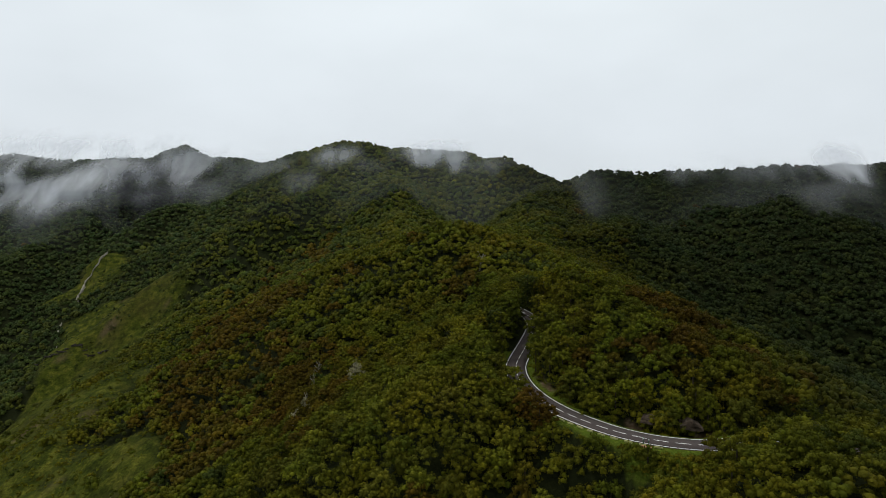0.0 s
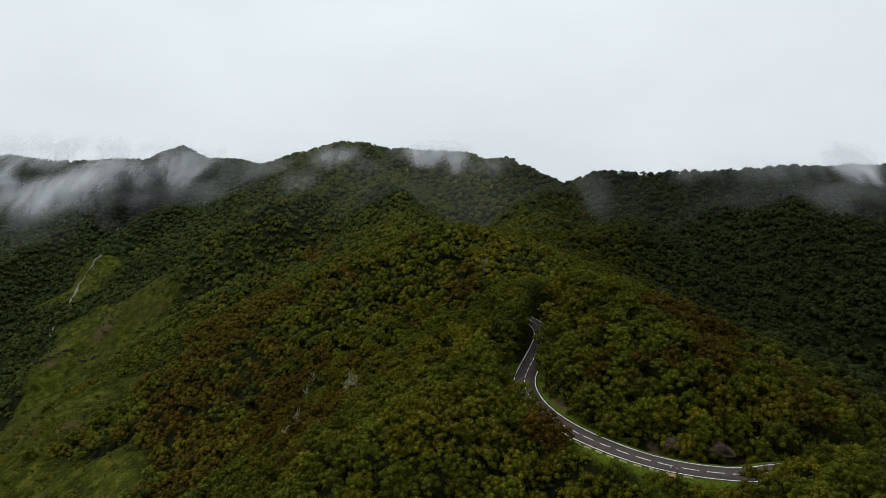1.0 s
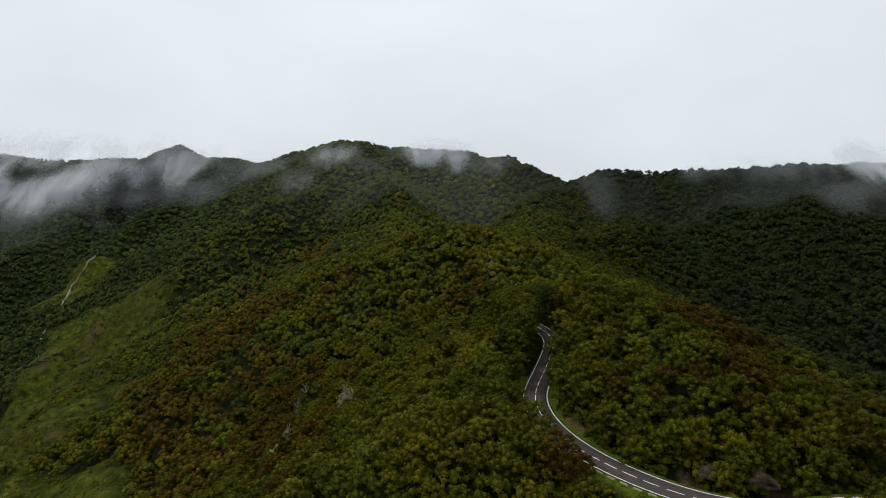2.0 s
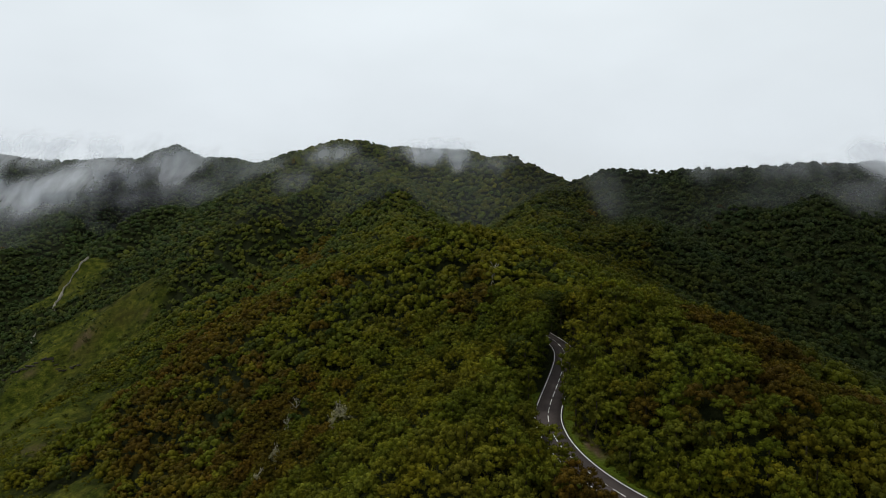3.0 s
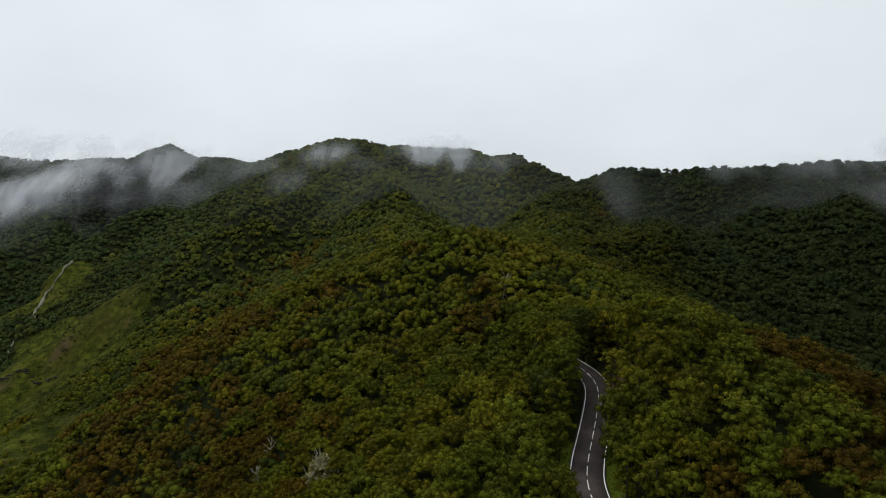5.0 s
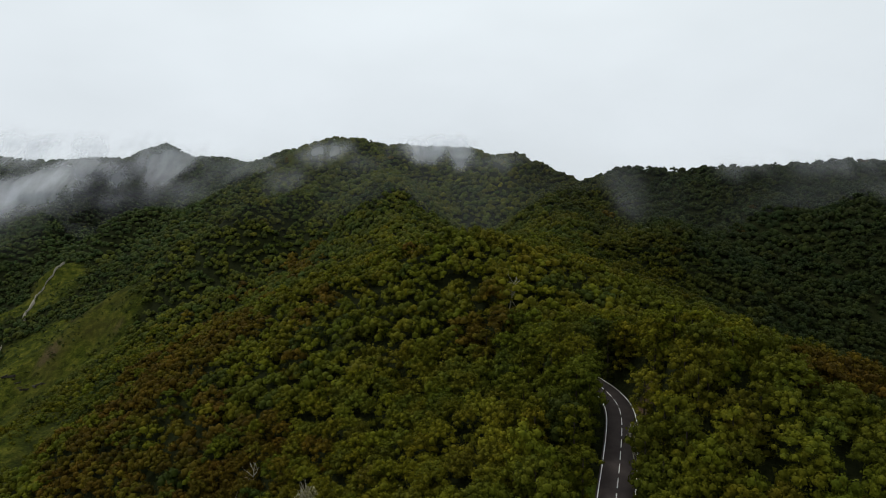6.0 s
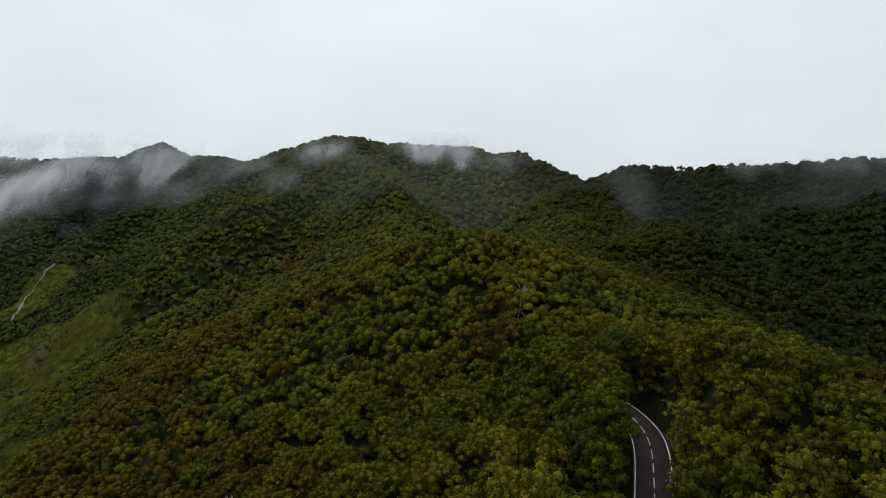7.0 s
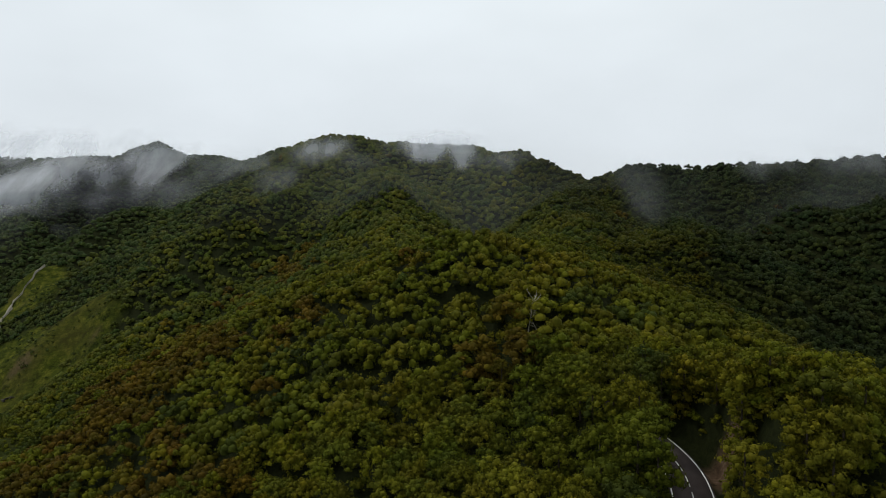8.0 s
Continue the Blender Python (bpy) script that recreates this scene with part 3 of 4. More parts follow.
# brown heath trees on the outer edge of the bend, reaching over the road
for x, y, h, g in ((21.6, 132.2, 5.6, 0.95), (19.8, 135.6, 5.8, 0.9), (23.4, 128.2, 4.2, 0.95), (18.2, 131.4, 6.0, 1.1), (21.2, 127.4, 4.8, 1.1)):
    tree = new("tree")
    base = float(ground_height(np.array([x]), np.array([y]))[0])
    h = 13.6 + h - base
    tree.location = (x, y, base)
    colour = (*(np.array(SHADES["rust"]) * rng.uniform(0.75, 1.15)), 1)
    for k, drop in enumerate((0.0, 2.2, 4.0)):
        crown = new("crown", (CROWN_MESHES if k == 0 else LOWER_MESHES)[int(rng.integers(0, 4))])
        crown.parent, crown.location, crown.rotation_euler, crown.scale, crown.color = tree, (0, 0, h - drop), (0, 0, rng.uniform(0, 6.28)), (g, g, g), colour
    trunk = new("trunk", TRUNK_MESH)
    trunk.parent, trunk.scale, trunk.location = tree, (1, 1, h - 1.0), (0, 0, -0.2)
    tagged(tree, "rust-brown heath tree reaching over the road's outer edge", "tree", "forest trees by the road")

# undergrowth that closes the forest's edge down to the verge
brush = scatter(-20, 100, 100, 232, 2.3, rng)
bd, bz, bs = road_near(brush[:, 0], brush[:, 1])
b_need = np.where(bs > 0, np.where((brush[:, 1] < 136) & (brush[:, 0] < 47), 4.4, np.where(brush[:, 1] < 157, 3.8, 5.0)), np.where(brush[:, 0] > 60, 4.4, np.where(brush[:, 1] < 168, np.where((brush[:, 0] > 38) & (brush[:, 1] < 130), np.where(brush[:, 0] < 46, 7.6, 9.2), 4.9), np.where(brush[:, 1] < 194, 4.2, 5.4))))
b_keep = (bd > b_need) & (bd < b_need + 6.5) & (rng.random(len(brush)) < 0.95) & (np.hypot(brush[:, 0] - 36.6, brush[:, 1] - 199) > 2.8)
brush, bd, b_need, bs, bz = brush[b_keep], bd[b_keep], b_need[b_keep], bs[b_keep], bz[b_keep]
b_low = ground_height(brush[:, 0], brush[:, 1])
b_high = np.maximum(canopy(brush[:, 0], brush[:, 1]) - b_low, 3.0)
b_top = b_low + 0.9 + (np.clip((bd - b_need) / 6.5, 0, 1) * 0.75 + 0.05) * b_high * rng.uniform(0.5, 1.1, len(brush))
b_top = np.where((bs > 0) & (brush[:, 1] < 136) & (brush[:, 0] < 48), np.minimum(b_top, bz + 0.3 * (bd - 4.8)), b_top)
wood("undergrowth", brush, BUSH, rng, "leafy green bushes at the forest edge by the road", (0.4, 0.7), b_top)

# scrub dotted over the open slopes
scrub = scatter(-420, -85, 120, 740, 2.7, rng)
scrub = scrub[(turf(scrub[:, 0], scrub[:, 1]) > 0.3) & (rng.random(len(scrub)) < 0.36 + 0.3 * (scrub[:, 1] < 300) + 0.4 * np.clip(wave(scrub[:, 0], scrub[:, 1], 35.0, 31), -0.5, 1))]
edge_x = np.interp(scrub[:, 1], [a for a, b in TURF_EDGE], [b for a, b in TURF_EDGE])
thicket = scrub[(scrub[:, 0] > edge_x - 95) & (rng.random(len(scrub)) < 0.3 + 0.35 * wave(scrub[:, 0], scrub[:, 1], 22.0, 71))]
wood("thicket", thicket, THICKET, rng, "brown and olive bushes thinning out onto grassy slope", (0.5, 0.9), ground_height(thicket[:, 0], thicket[:, 1]) + rng.uniform(1.0, 3.2, len(thicket)))
wood("scrub", scrub, SMALL, rng, "low olive and brown scrub on open grassy slope", (0.15, 0.6), ground_height(scrub[:, 0], scrub[:, 1]) + rng.uniform(0.2, 1.0, len(scrub)) * (0.5 + rng.random(len(scrub)) ** 3 * 2))

shade_layer = scatter(-62, 82, 84, 262, 5.4, rng)
shade_layer = shade_layer[stand_room(shade_layer) & (road_near(shade_layer[:, 0], shade_layer[:, 1])[0] > 7.5)]
shade_low = ground_height(shade_layer[:, 0], shade_layer[:, 1])
wood("undergrowth", shade_layer, THICKET, rng, "shaded lower layer of leafy forest", (1.0, 1.4), treetops(shade_layer[:, 0], shade_layer[:, 1], shade_low) - rng.uniform(2.8, 4.6, len(shade_layer)))

wood("forest", near_places[~single], NEAR, rng, "dense laurel forest canopy in olive green and rust", (0.95, 1.62))

mid_places = np.concatenate([scatter(-330, 120, 236, 440, 5.9, rng), scatter(-250, -62, 82, 236, 5.6, rng), scatter(82, 120, 82, 236, 5.8, rng)])
mid_places = mid_places[stand_room(mid_places) & (np.abs(mid_places[:, 0]) < 0.8 * mid_places[:, 1] + 6)]
below = scatter(-92, 92, -40, 50, 6.4, rng)
below = below[(np.abs(below[:, 0]) < 62) | (below[:, 1] > 30)]
edge = scatter(-92, 92, 50, 84, 5.0, rng)
wood("forest", edge, MIDDLE, rng, "forest canopy on the slope below the viewpoint", (0.95, 1.5))
wood("forest", below, MIDDLE, rng, "forest canopy on the slope below the viewpoint", (1.15, 1.9))
outer = scatter(-230, 230, -70, 236, 7.6, rng)
taken = ((np.abs(outer[:, 0]) < 64) & (outer[:, 1] > -40)) | ((np.abs(outer[:, 0]) < 94) & (outer[:, 1] > 30) & (outer[:, 1] < 84)) | ((outer[:, 1] > 82) & (np.abs(outer[:, 0]) < 0.8 * outer[:, 1] + 8)) | (outer[:, 1] - 0.25 * np.abs(outer[:, 0]) < -90)
wood("forest", outer[~taken & (turf(outer[:, 0], outer[:, 1]) < 0.5)], FAR, rng, "forest canopy on the slopes beside the viewpoint", (1.0, 1.5))
wood("forest", mid_places, MIDDLE, rng, "dense green forest on the ridge and valley slopes", (1.05, 1.85))

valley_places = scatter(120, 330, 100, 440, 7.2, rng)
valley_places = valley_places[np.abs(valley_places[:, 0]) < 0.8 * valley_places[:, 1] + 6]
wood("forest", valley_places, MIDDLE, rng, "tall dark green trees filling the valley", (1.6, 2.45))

far_places = scatter(-960, 720, 440, 1150, 7.0, rng)
crest_y = np.interp(far_places[:, 0], [-900, -475, -290, -150, 10, 97, 125, 170, 236, 450, 650], [1095, 1105, 1015, 915, 865, 730, 700, 655, 615, 605, 635])
far_places = far_places[stand_room(far_places) & (np.abs(far_places[:, 0] + 20) < 0.82 * far_places[:, 1]) & (far_places[:, 1] < crest_y)]
beyond = far_places[:, 1] - 0.25 * np.abs(far_places[:, 0]) > 600
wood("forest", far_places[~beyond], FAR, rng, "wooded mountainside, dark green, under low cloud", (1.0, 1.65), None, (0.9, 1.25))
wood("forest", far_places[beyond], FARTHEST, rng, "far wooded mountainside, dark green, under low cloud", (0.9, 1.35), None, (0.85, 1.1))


def part(name, bm, mat, parent, label=""):
    me = bpy.data.meshes.new(name)
    bm.to_mesh(me)
    bm.free()
    me.materials.append(mat)
    ob = new(name, me)
    ob.parent = parent
    return tagged(ob, label) if label else ob


def limb(bm, a, b, ra, rb, sides=5, bend=0.0, rng=None):
    """A tapered, slightly crooked branch from a to b."""
    a, b = Vector(a), Vector(b)
    ax = (b - a).normalized()
    u = ax.orthogonal().normalized()
    w = ax.cross(u)
    rings = []
    n = 5
    off = Vector((rng.uniform(-1, 1), rng.uniform(-1, 1), rng.uniform(-1, 1))) * bend * (b - a).length
    for i in range(n):
        t = i / (n - 1)
        c = a.lerp(b, t) + off * math.sin(math.pi * t)
        r = ra + (rb - ra) * t
        rings.append([bm.verts.new(c + (u * math.cos(k * 2 * math.pi / sides) + w * math.sin(k * 2 * math.pi / sides)) * r) for k in range(sides)])
    for p, q in zip(rings[:-1], rings[1:]):
        for k in range(sides):
            bm.faces.new((p[k], p[(k + 1) % sides], q[(k + 1) % sides], q[k]))
    bm.faces.new(rings[-1])
    bm.faces.new(rings[0][::-1])


def dead_tree(base, height, lean, boughs, seed, label, spread=0.6, thick=0.14):
    """A bleached bare tree: a crooked trunk, boughs and forked twigs."""
    r = random.Random(seed)
    tree = new("dead_tree")
    tree.location = base
    tip = Vector((lean[0], lean[1], height))
    bm = bmesh.new()
    limb(bm, (0, 0, -0.3), tip, thick, thick * 0.35, 6, 0.05, r)
    part("trunk", bm, DEAD, tree)
    for i in range(boughs):
        t = r.uniform(0.45, 1.0)
        start = tip * t
        way = Vector((r.uniform(-1, 1), r.uniform(-1, 1), r.uniform(0.1, 1.0))).normalized()
        way = (way + tip.normalized() * 0.6).normalized()
        length = height * spread * r.uniform(0.35, 0.8)
        end = start + way * length
        bm = bmesh.new()
        limb(bm, start, end, thick * 0.45, thick * 0.15, 5, 0.1, r)
        for j in range(5):
            s0 = start.lerp(end, r.uniform(0.35, 1.0))
            w2 = (way + Vector((r.uniform(-1, 1), r.uniform(-1, 1), r.uniform(-0.5, 0.9))) * 0.9).normalized()
            limb(bm, s0, s0 + w2 * length * r.uniform(0.2, 0.5), thick * 0.18, thick * 0.06, 4, 0.1, r)
        part("branch", bm, DEAD, tree)
    return tagged(tree, label, "dead tree", "bleached dead trees")


def on_ground(x, y):
    return float(ground_height(np.array([float(x)]), np.array([float(y)]))[0])


dead_tree((27.4, 173.4, on_ground(27.4, 173.4)), 27.4 - on_ground(27.4, 173.4), (-2.6, -0.6), 16, 3, "bleached dead tree leaning over the asphalt road", 0.26, 0.15)
dead_tree((14.6, 247.0, on_ground(14.6, 247)), 8.6, (1.6, 0.3), 14, 5, "bleached bare tree standing above green canopy", 0.45)
dead_tree((18.0, 243.0, on_ground(18, 243)), 8.4, (-1.6, 0.2), 12, 6, "bleached bare tree standing above green canopy", 0.45)
LICHEN = plain_material("lichen", (0.22, 0.205, 0.10), 0.95)
LICHEN_MESHES = [mesh_from("lichen", v, f.ravel(), np.full(len(f), 3), [LICHEN], True) for v, f in [crown_arrays(rng, 10, 420, 1.7, 3.0, 0.27, 0.6, 0.3, 1.2) for _ in range(3)]]


def lichen_tree(x, y, height, lean, boughs, seed, label, size):
    """A bare tree whose twigs are hung with pale lichen."""
    tree = dead_tree((x, y, on_ground(x, y)), height, lean, boughs, seed, label, 0.45, 0.15)
    for k in range(2):
        hung = new("lichen", LICHEN_MESHES[(seed + k) % 3])
        hung.parent, hung.location, hung.rotation_euler, hung.scale = tree, (lean[0] * 0.8 + 0.9 * k * size, lean[1], height + 0.2 - 1.3 * k), (0, 0, seed + 2.0 * k), (size, size, size * 1.2)
        tagged(hung, "pale grey-green lichen on twigs", kind="stuff")
    return tree


lichen_tree(-28.4, 187.5, 8.2, (0.4, 0.2), 22, 8, "pale grey lichen-covered bare tree on wooded slope", 1.6)
lichen_tree(-29.6, 183.0, 7.4, (0.6, 0.0), 12, 12, "pale grey lichen-covered bare tree on wooded slope", 1.0)
lichen_tree(-44.0, 184.0, 7.6, (0.5, 0.0), 10, 15, "grey half-bare tree among brown heath", 0.8)
lichen_tree(-44.5, 171.0, 7.4, (0.3, 0.2), 10, 16, "grey half-bare tree among brown heath", 0.7)
dead_tree((-45.5, 211.0, on_ground(-45.5, 211)), 7.9, (0.7, -0.3), 10, 9, "pale grey bare tree among brown heath", 0.5)
dead_tree((-43.5, 197.0, on_ground(-43.5, 197)), 7.9, (-0.6, 0.2), 9, 10, "pale grey bare tree among brown heath", 0.5)


def rock_face(name, line, height, back, seed, label, mat):
    """A ledge of bare rock along a line on the slope: a rough front, a ragged top that runs back into the bank."""
    line = catmull(line, 0.5)
    along = np.gradient(line[:, :2], axis=0)
    along /= np.linalg.norm(along, axis=1)[:, None]
    inward = np.stack([-along[:, 1], along[:, 0]], 1)
    prof = [(-0.3, -0.6), (0.0, 0.0), (0.15, 0.35), (0.3, 0.7), (0.55, 1.0), (1.2, 1.1), (back, 0.9)]
    n = len(line)
    X, Y, Z = [np.zeros((n, len(prof))) for _ in range(3)]
    s = np.arange(n) * 0.5
    for j, (o, z) in enumerate(prof):
        rough = wave(s, np.full(n, j * 1.7), 1.6, seed) * 0.32
        tall = height * (0.75 + 0.35 * wave(s, np.zeros(n), 4.0, seed + 1)) * np.clip(np.minimum(s, s[-1] - s) / 1.5, 0.1, 1)
        X[:, j] = line[:, 0] + inward[:, 0] * (o + rough)
        Y[:, j] = line[:, 1] + inward[:, 1] * (o + rough)
        Z[:, j] = line[:, 2] + z * np.where(z > 0, tall, 1.0) + rough * 0.3
    return tagged(new(name, grid_mesh(name, X, Y, Z, [mat], None, False)), label, "rock")


CLIFF = rock_material()
rock_face("rock_outcrop", [(50.6, 123.6, 14.3), (52.8, 122.9, 14.3), (55.2, 122.6, 14.2)], 1.35, 4.0, 41, "grey-brown weathered rock face below forest by the road", CLIFF)
rock_face("rock_outcrop", [(43.2, 126.6, 14.7), (46.0, 125.2, 14.6), (49.6, 124.1, 14.4)], 0.75, 4.0, 43, "grey-brown rock ledge below forest by the road", CLIFF)

# pale scar of bare rock down the grassy spur
def scar(line, wide, seed, label, mat):
    """A strip of bare stones draped on the slope, ragged along both sides."""
    line = catmull([(x, y, 0) for x, y in line], 1.6)
    along = np.gradient(line[:, :2], axis=0)
    along /= np.linalg.norm(along, axis=1)[:, None]
    across = np.stack([-along[:, 1], along[:, 0]], 1)
    n = len(line)
    s = np.arange(n) * 1.6
    X, Y = np.zeros((n, 5)), np.zeros((n, 5))
    for j, o in enumerate((-1, -0.5, 0, 0.5, 1)):
        w = wide * (0.55 + 0.75 * wave(s, np.full(n, 3.0 * (j > 2)), 9.0, seed)) * np.clip(np.minimum(s, s[-1] - s) / 6, 0.15, 1)
        mid = wave(s, np.zeros(n), 11.0, seed + 3, 3) * 2.2
        X[:, j], Y[:, j] = line[:, 0] + across[:, 0] * (o * w + mid), line[:, 1] + across[:, 1] * (o * w + mid)
    Z = ground_height(X, Y) + 1.8 + wave(X, Y, 2.5, seed) * 0.7
    Z[:, 0] -= 3.0
    Z[:, 4] -= 3.0
    return tagged(new("rock_scar", grid_mesh("rock_scar", X, Y, Z, [mat], None, False)), label, "rock scar")


DARK_ROCK = plain_material("dark_rock", (0.024, 0.019, 0.012), 1.0)
PALE_ROCK = plain_material("pale_rock", (0.16, 0.148, 0.11), 0.95)
scar([(-388, 684), (-391, 666), (-391, 650), (-387, 632), (-379, 609)], 1.9, 51, "pale bare rock scar running down a grassy spur", PALE_ROCK)
scar([(-377, 578), (-367, 557), (-352, 530)], 1.2, 53, "thin pale rock scar below the grassy spur", PALE_ROCK)

# guard stones on the outer edge of the bend
STONE = plain_material("mossy_stone", (0.26, 0.265, 0.09), 0.9)


def stone_block(seed):
    r = random.Random(seed)
    bm = bmesh.new()
    bmesh.ops.create_cube(bm, size=1)
    for v in bm.verts:
        v.co = Vector((v.co.x * 1.6, v.co.y * 0.3, v.co.z * 0.34)) + Vector((r.uniform(-0.05, 0.05), r.uniform(-0.03, 0.03), r.uniform(-0.03, 0.03)))
    bmesh.ops.bevel(bm, geom=bm.edges[:], offset=0.05, segments=2, affect="EDGES")
    me = bpy.data.meshes.new("guard_stone")
    bm.to_mesh(me)
    bm.free()
    me.materials.append(STONE)
    return me


BLOCKS = [stone_block(k) for k in range(4)]
flow = np.gradient(ROAD[:, :2], axis=0)
gone = 0.0
for k in range(1, len(ROAD)):
    gone += float(np.linalg.norm(ROAD[k, :2] - ROAD[k - 1, :2]))
    x, y = ROAD[k, :2]
    if gone < 2.3 or not (23.0 < x < 44 and y < 144):
        continue
    gone = 0.0
    d = flow[k] / np.linalg.norm(flow[k])
    px, py = x - d[1] * 3.8, y + d[0] * 3.8
    block = new("guard_stone", BLOCKS[k % 4])
    block.matrix_world = pose(px, py, on_ground(px, py) + 0.17, 0, 0, math.degrees(math.atan2(d[1], d[0])))
    tagged(block, "low mossy guard stone on the grass beside the road", "guard stone", "guard stones along the bend")

# broken dark ledge across the grassy slope
ledge = catmull([(-352, 504, 0), (-331, 491, 0), (-313, 499, 0), (-296, 490, 0), (-279, 487, 0)], 3.4)
LEDGE_ROCKS = []
for k in range(4):
    me = BLOCKS[k].copy()
    me.materials.clear()
    me.materials.append(DARK_ROCK)
    LEDGE_ROCKS.append(me)
r = random.Random(77)
for k, (x, y, z) in enumerate(ledge):
    x, y = x + r.uniform(-1.5, 1.5), y + r.uniform(-1.2, 1.2)
    rock = new("rock", LEDGE_ROCKS[k % 4])
    q = r.uniform(1.6, 3.6)
    rock.matrix_world = pose(x, y, on_ground(x, y) + 0.15 * q, r.uniform(-12, 12), r.uniform(-12, 12), r.uniform(0, 180)) @ Matrix.Diagonal((q * 1.3, q, q * r.uniform(0.9, 1.5), 1))
    tagged(rock, "dark weathered rock of a broken ledge on the grassy slope", "rock", "ledge rocks")

# clay-coloured apron with two green marker posts
APRON, POST, WHITE = plain_material("clay_apron", (0.42, 0.2, 0.12), 0.9), plain_material("green_paint", (0.02, 0.07, 0.04), 0.5), plain_material("white_paint", (0.75, 0.76, 0.76), 0.4)
bm = bmesh.new()
bmesh.ops.create_cube(bm, size=1, matrix=Matrix.Diagonal((1.9, 0.9, 0.22, 1)))
bmesh.ops.bevel(bm, geom=bm.edges[:], offset=0.04, segments=1, affect="EDGES")
apron = part("paved_apron", bm, APRON, None)
apron.matrix_world = pose(40.1, 113.7, on_ground(40.1, 113.7) + 0.05, 0, 0, -33)
tagged(apron, "clay-coloured paved apron at the road's outer edge", "apron")
for x, y in ((39.6, 114.3), (40.5, 113.75)):
    marker = new("marker_post")
    marker.location = (x, y, on_ground(x, y) + 0.12)
    bm = bmesh.new()
    bmesh.ops.create_cone(bm, segments=10, radius1=0.1, radius2=0.08, depth=1.5, cap_ends=True, matrix=Matrix.Translation((0, 0, 0.75)))
    part("post", bm, POST, marker)
    bm = bmesh.new()
    bmesh.ops.create_cone(bm, segments=10, radius1=0.105, radius2=0.1, depth=0.18, cap_ends=True, matrix=Matrix.Translation((0, 0, 1.3)))
    part("band", bm, WHITE, marker, "white reflective band")
    tagged(marker, "dark green roadside marker post with a white band", "marker post", "marker posts")


# ---- mist ----
def mist(centre, wide, high, turn, mat, seed, label, lean=0.0):
    """A ragged veil of cloud over a slope: a bowed sheet, thick along its top, trailing down in uneven fingers."""
    nx, ny = 44, 22
    u, v = np.meshgrid(np.linspace(-1, 1, nx), np.linspace(-1, 1, ny))

    def ease(q):
        q = np.clip(q, 0, 1)
        return q * q * (3 - 2 * q)
    span = u * wide / 2
    foot = -0.5 + 0.45 * wave(span, np.zeros_like(u), 26.0, seed, 3)
    crown = 0.5 + 0.3 * wave(span, np.ones_like(u), 40.0, seed + 4, 2)
    dens = ease((1 - np.abs(u)) / 0.95) * ease((v - foot + 0.6) / 1.3) * ease((crown - v + 0.45) / 0.9) * ease((1 - np.abs(v)) / 0.4)
    c, s = math.cos(turn), math.sin(turn)
    bow = wave(u * 10, v * 10, 9.0, seed + 2) * 0.05 * wide
    X = centre[0] + span * c - bow * s
    Y = centre[1] + span * s + bow * c + lean * v * high / 2
    Z = centre[2] + v * high / 2
    keep = (dens[:-1, :-1] + dens[1:, 1:] + dens[1:, :-1] + dens[:-1, 1:]) > 0.02
    me = grid_mesh("mist", X, Y, Z, [mat], keep)
    me.attributes.new("veil", "FLOAT", "POINT").data.foreach_set("value", dens.astype(np.float32).ravel())
    return tagged(new("mist", me), label, "mist", "low cloud on the mountains", "stuff")


THIN, THICK, HAZE, FAINT, VEIL = mist_material("thin_mist", 0.46, 0.022), mist_material("cloud_bank", 0.76, 0.014), mist_material("haze", 0.14, 0.018), mist_material("faint_haze", 0.07, 0.03), mist_material("distant_haze", 0.045, 0.004)
mist((-563, 840, 95), 422, 113, -0.06, THICK, 1, "pale grey cloud bank lying on the ridge", 1.0)
mist((-723, 860, 107), 401, 154, 0.00, THICK, 2, "pale grey cloud bank lying on the ridge", 1.0)
mist((-493, 890, 118), 304, 88, 0.07, THIN, 3, "thin white wisp of mist drifting over trees", 1.0)
mist((-680, 960, 161), 553, 129, -0.06, THIN, 4, "thin white wisp of mist drifting over trees", 1.0)
mist((-388, 920, 131), 215, 99, 0.00, THIN, 5, "thin white wisp of mist drifting over trees", 1.0)
mist((-556, 1000, 161), 415, 99, 0.07, THIN, 6, "thin white wisp of mist drifting over trees", 1.0)
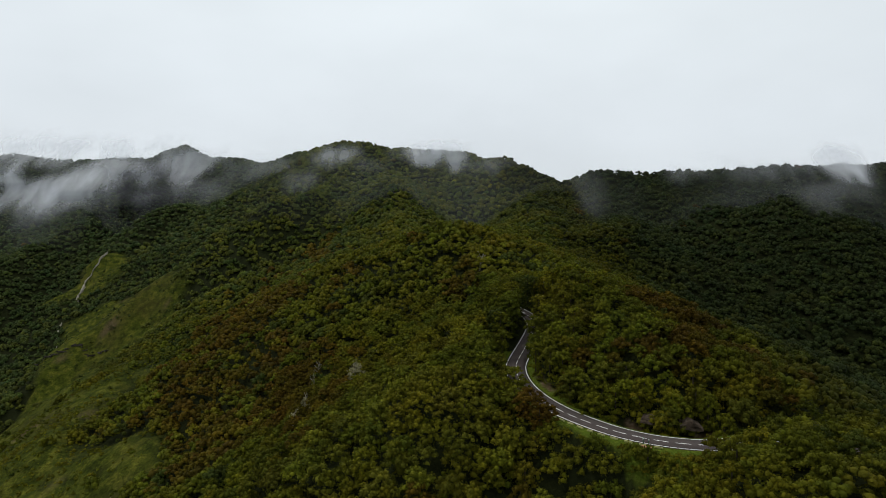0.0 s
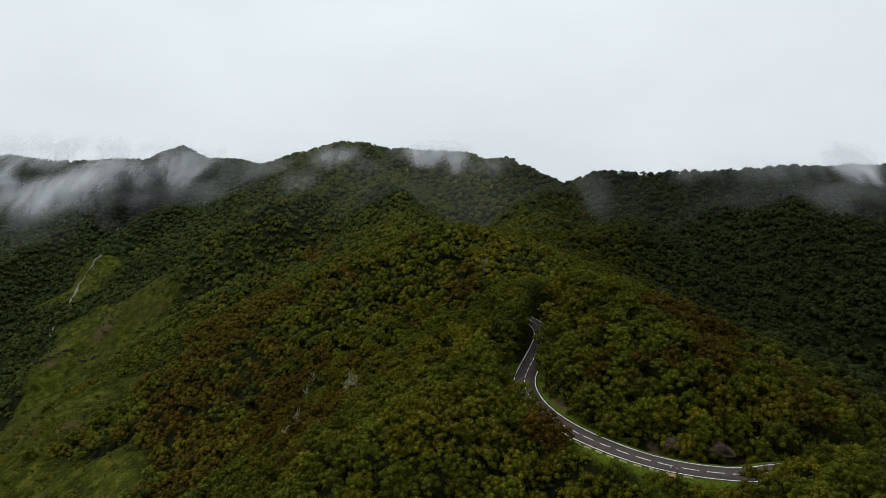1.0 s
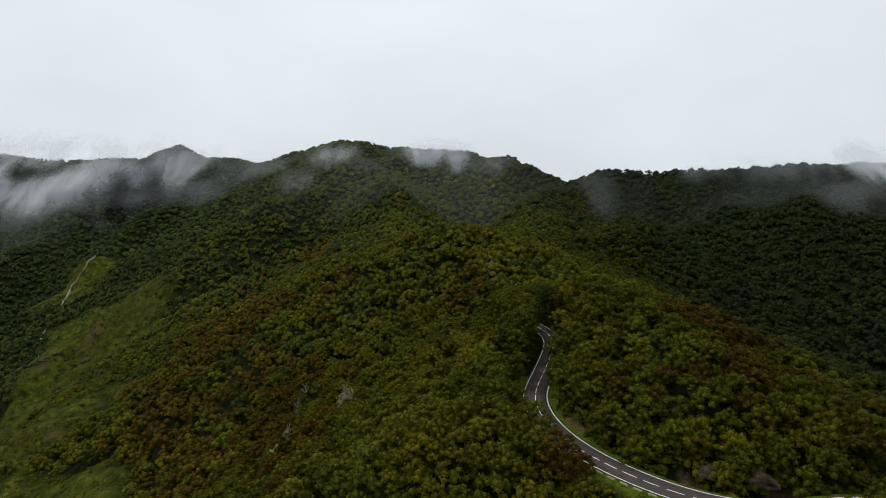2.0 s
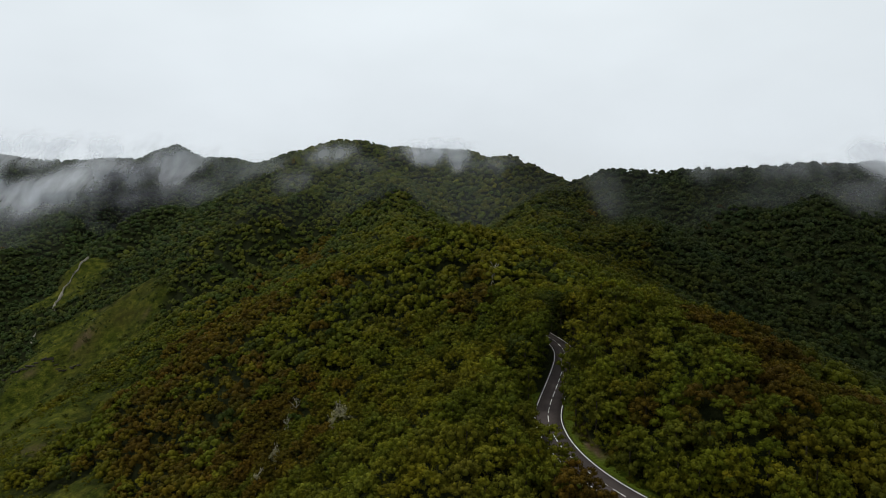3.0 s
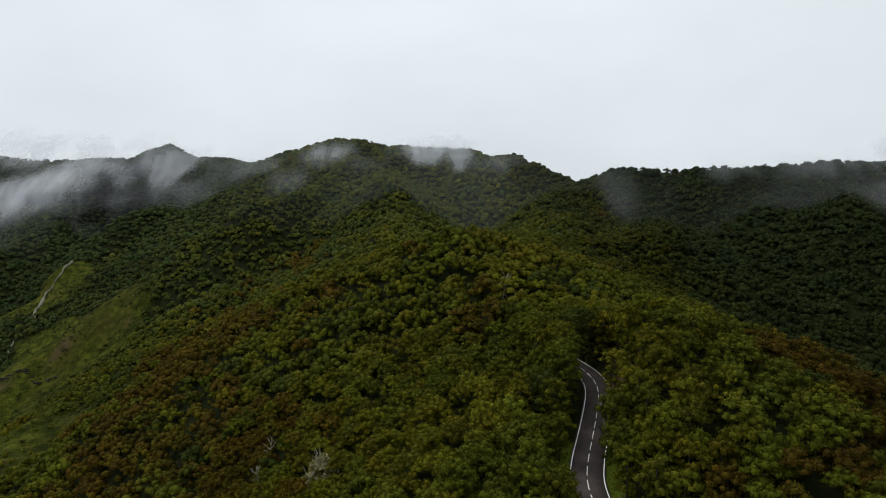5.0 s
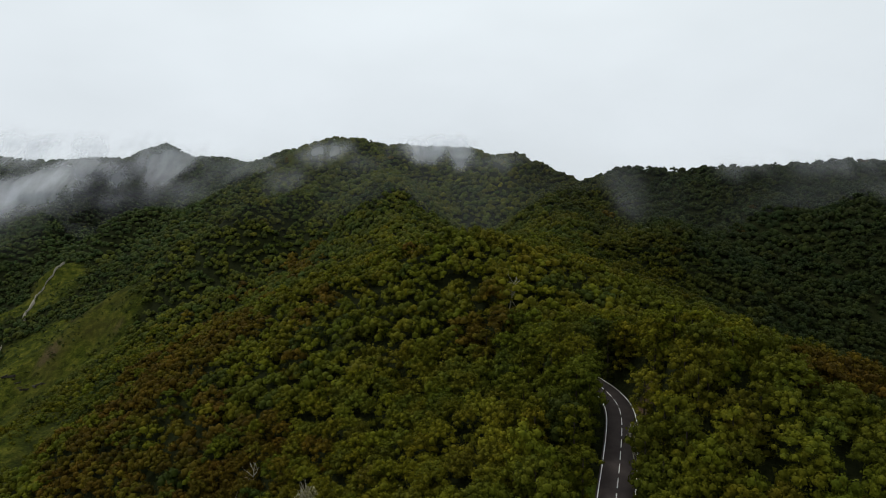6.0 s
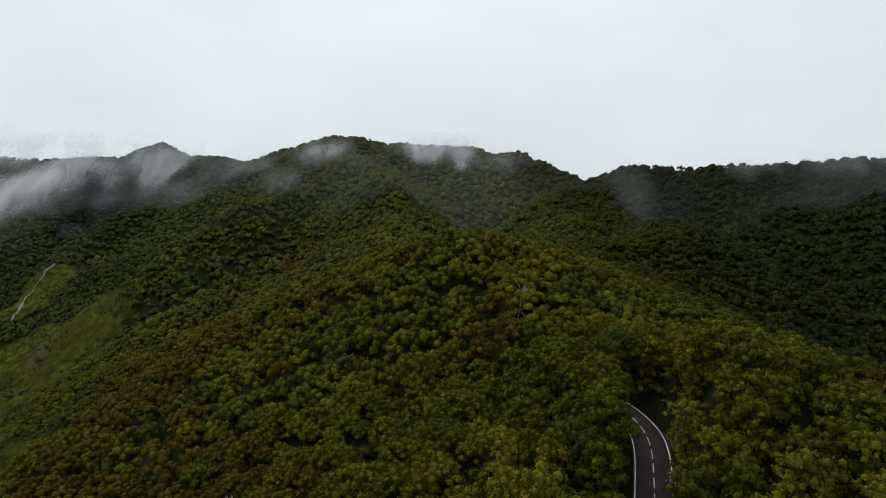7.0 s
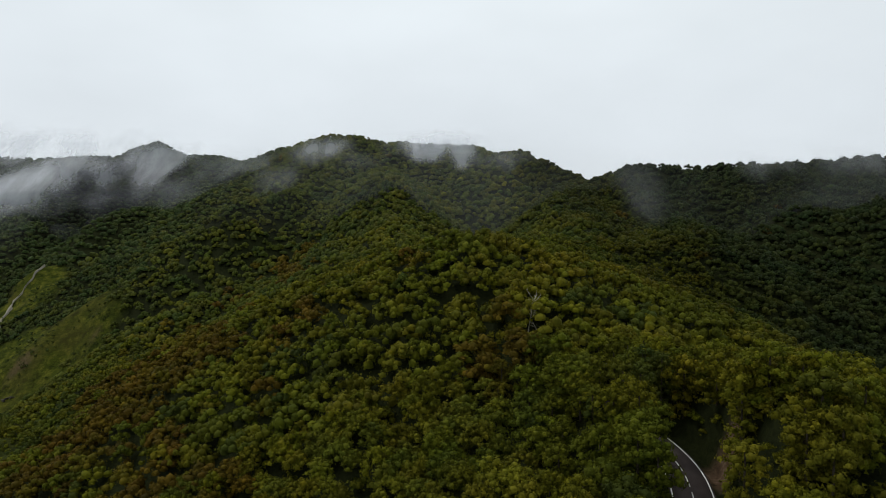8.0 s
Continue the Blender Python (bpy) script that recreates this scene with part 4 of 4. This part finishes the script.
mist((-262, 810, 112), 137, 94, -0.06, HAZE, 7, "faint veil of haze over the wooded slope", 1.0)
mist((-129, 745, 129), 125, 66, 0.00, THIN, 8, "thin white wisp of mist drifting over trees", 1.0)
mist((-87, 745, 117), 112, 72, 0.07, HAZE, 9, "faint veil of haze over the wooded slope", 1.0)
mist((-11, 735, 129), 208, 65, -0.06, THIN, 10, "thin white wisp of mist drifting over trees", 1.0)
mist((-11, 745, 133), 132, 52, 0.00, THIN, 11, "thin white wisp of mist drifting over trees", 1.0)
mist((57, 700, 116), 136, 55, 0.07, HAZE, 12, "faint veil of haze over the wooded slope", 1.0)
mist((121, 500, 82), 55, 73, -0.06, FAINT, 13, "faint veil of haze over the wooded slope", 1.0)
mist((206, 495, 88), 93, 40, 0.00, HAZE, 14, "faint veil of haze over the wooded slope", 1.0)
mist((326, 500, 102), 154, 60, 0.07, THICK, 15, "pale grey cloud bank lying on the ridge", 1.0)
mist((265, 505, 99), 130, 43, -0.06, HAZE, 16, "faint veil of haze over the wooded slope", 1.0)
mist((-165, 700, 97), 99, 80, 0.00, HAZE, 17, "faint veil of haze over the wooded slope", 1.0)
mist((-365, 820, 88), 308, 80, 0.07, HAZE, 18, "faint veil of haze over the wooded slope", 1.0)
mist((304, 460, 75), 129, 54, -0.06, HAZE, 19, "faint veil of haze over the wooded slope", 1.0)
mist((-535, 780, 66), 293, 83, 0.00, HAZE, 20, "faint veil of haze over the wooded slope", 1.0)
mist((-241, 850, 127), 228, 76, 0.07, HAZE, 21, "faint veil of haze over the wooded slope", 1.0)
mist((-20, 600, 70), 640, 300, 0.0, VEIL, 41, "faint blue-grey haze hanging between the slopes", 0.3)
mist((280, 480, 60), 620, 300, 0.0, VEIL, 42, "faint blue-grey haze hanging between the slopes", 0.3)
mist((-380, 810, 70), 1000, 380, 0.0, VEIL, 43, "faint blue-grey haze hanging between the slopes", 0.3)
mist((-520, 720, 50), 420, 240, 0.1, VEIL, 44, "faint blue-grey haze hanging between the slopes", 0.6)
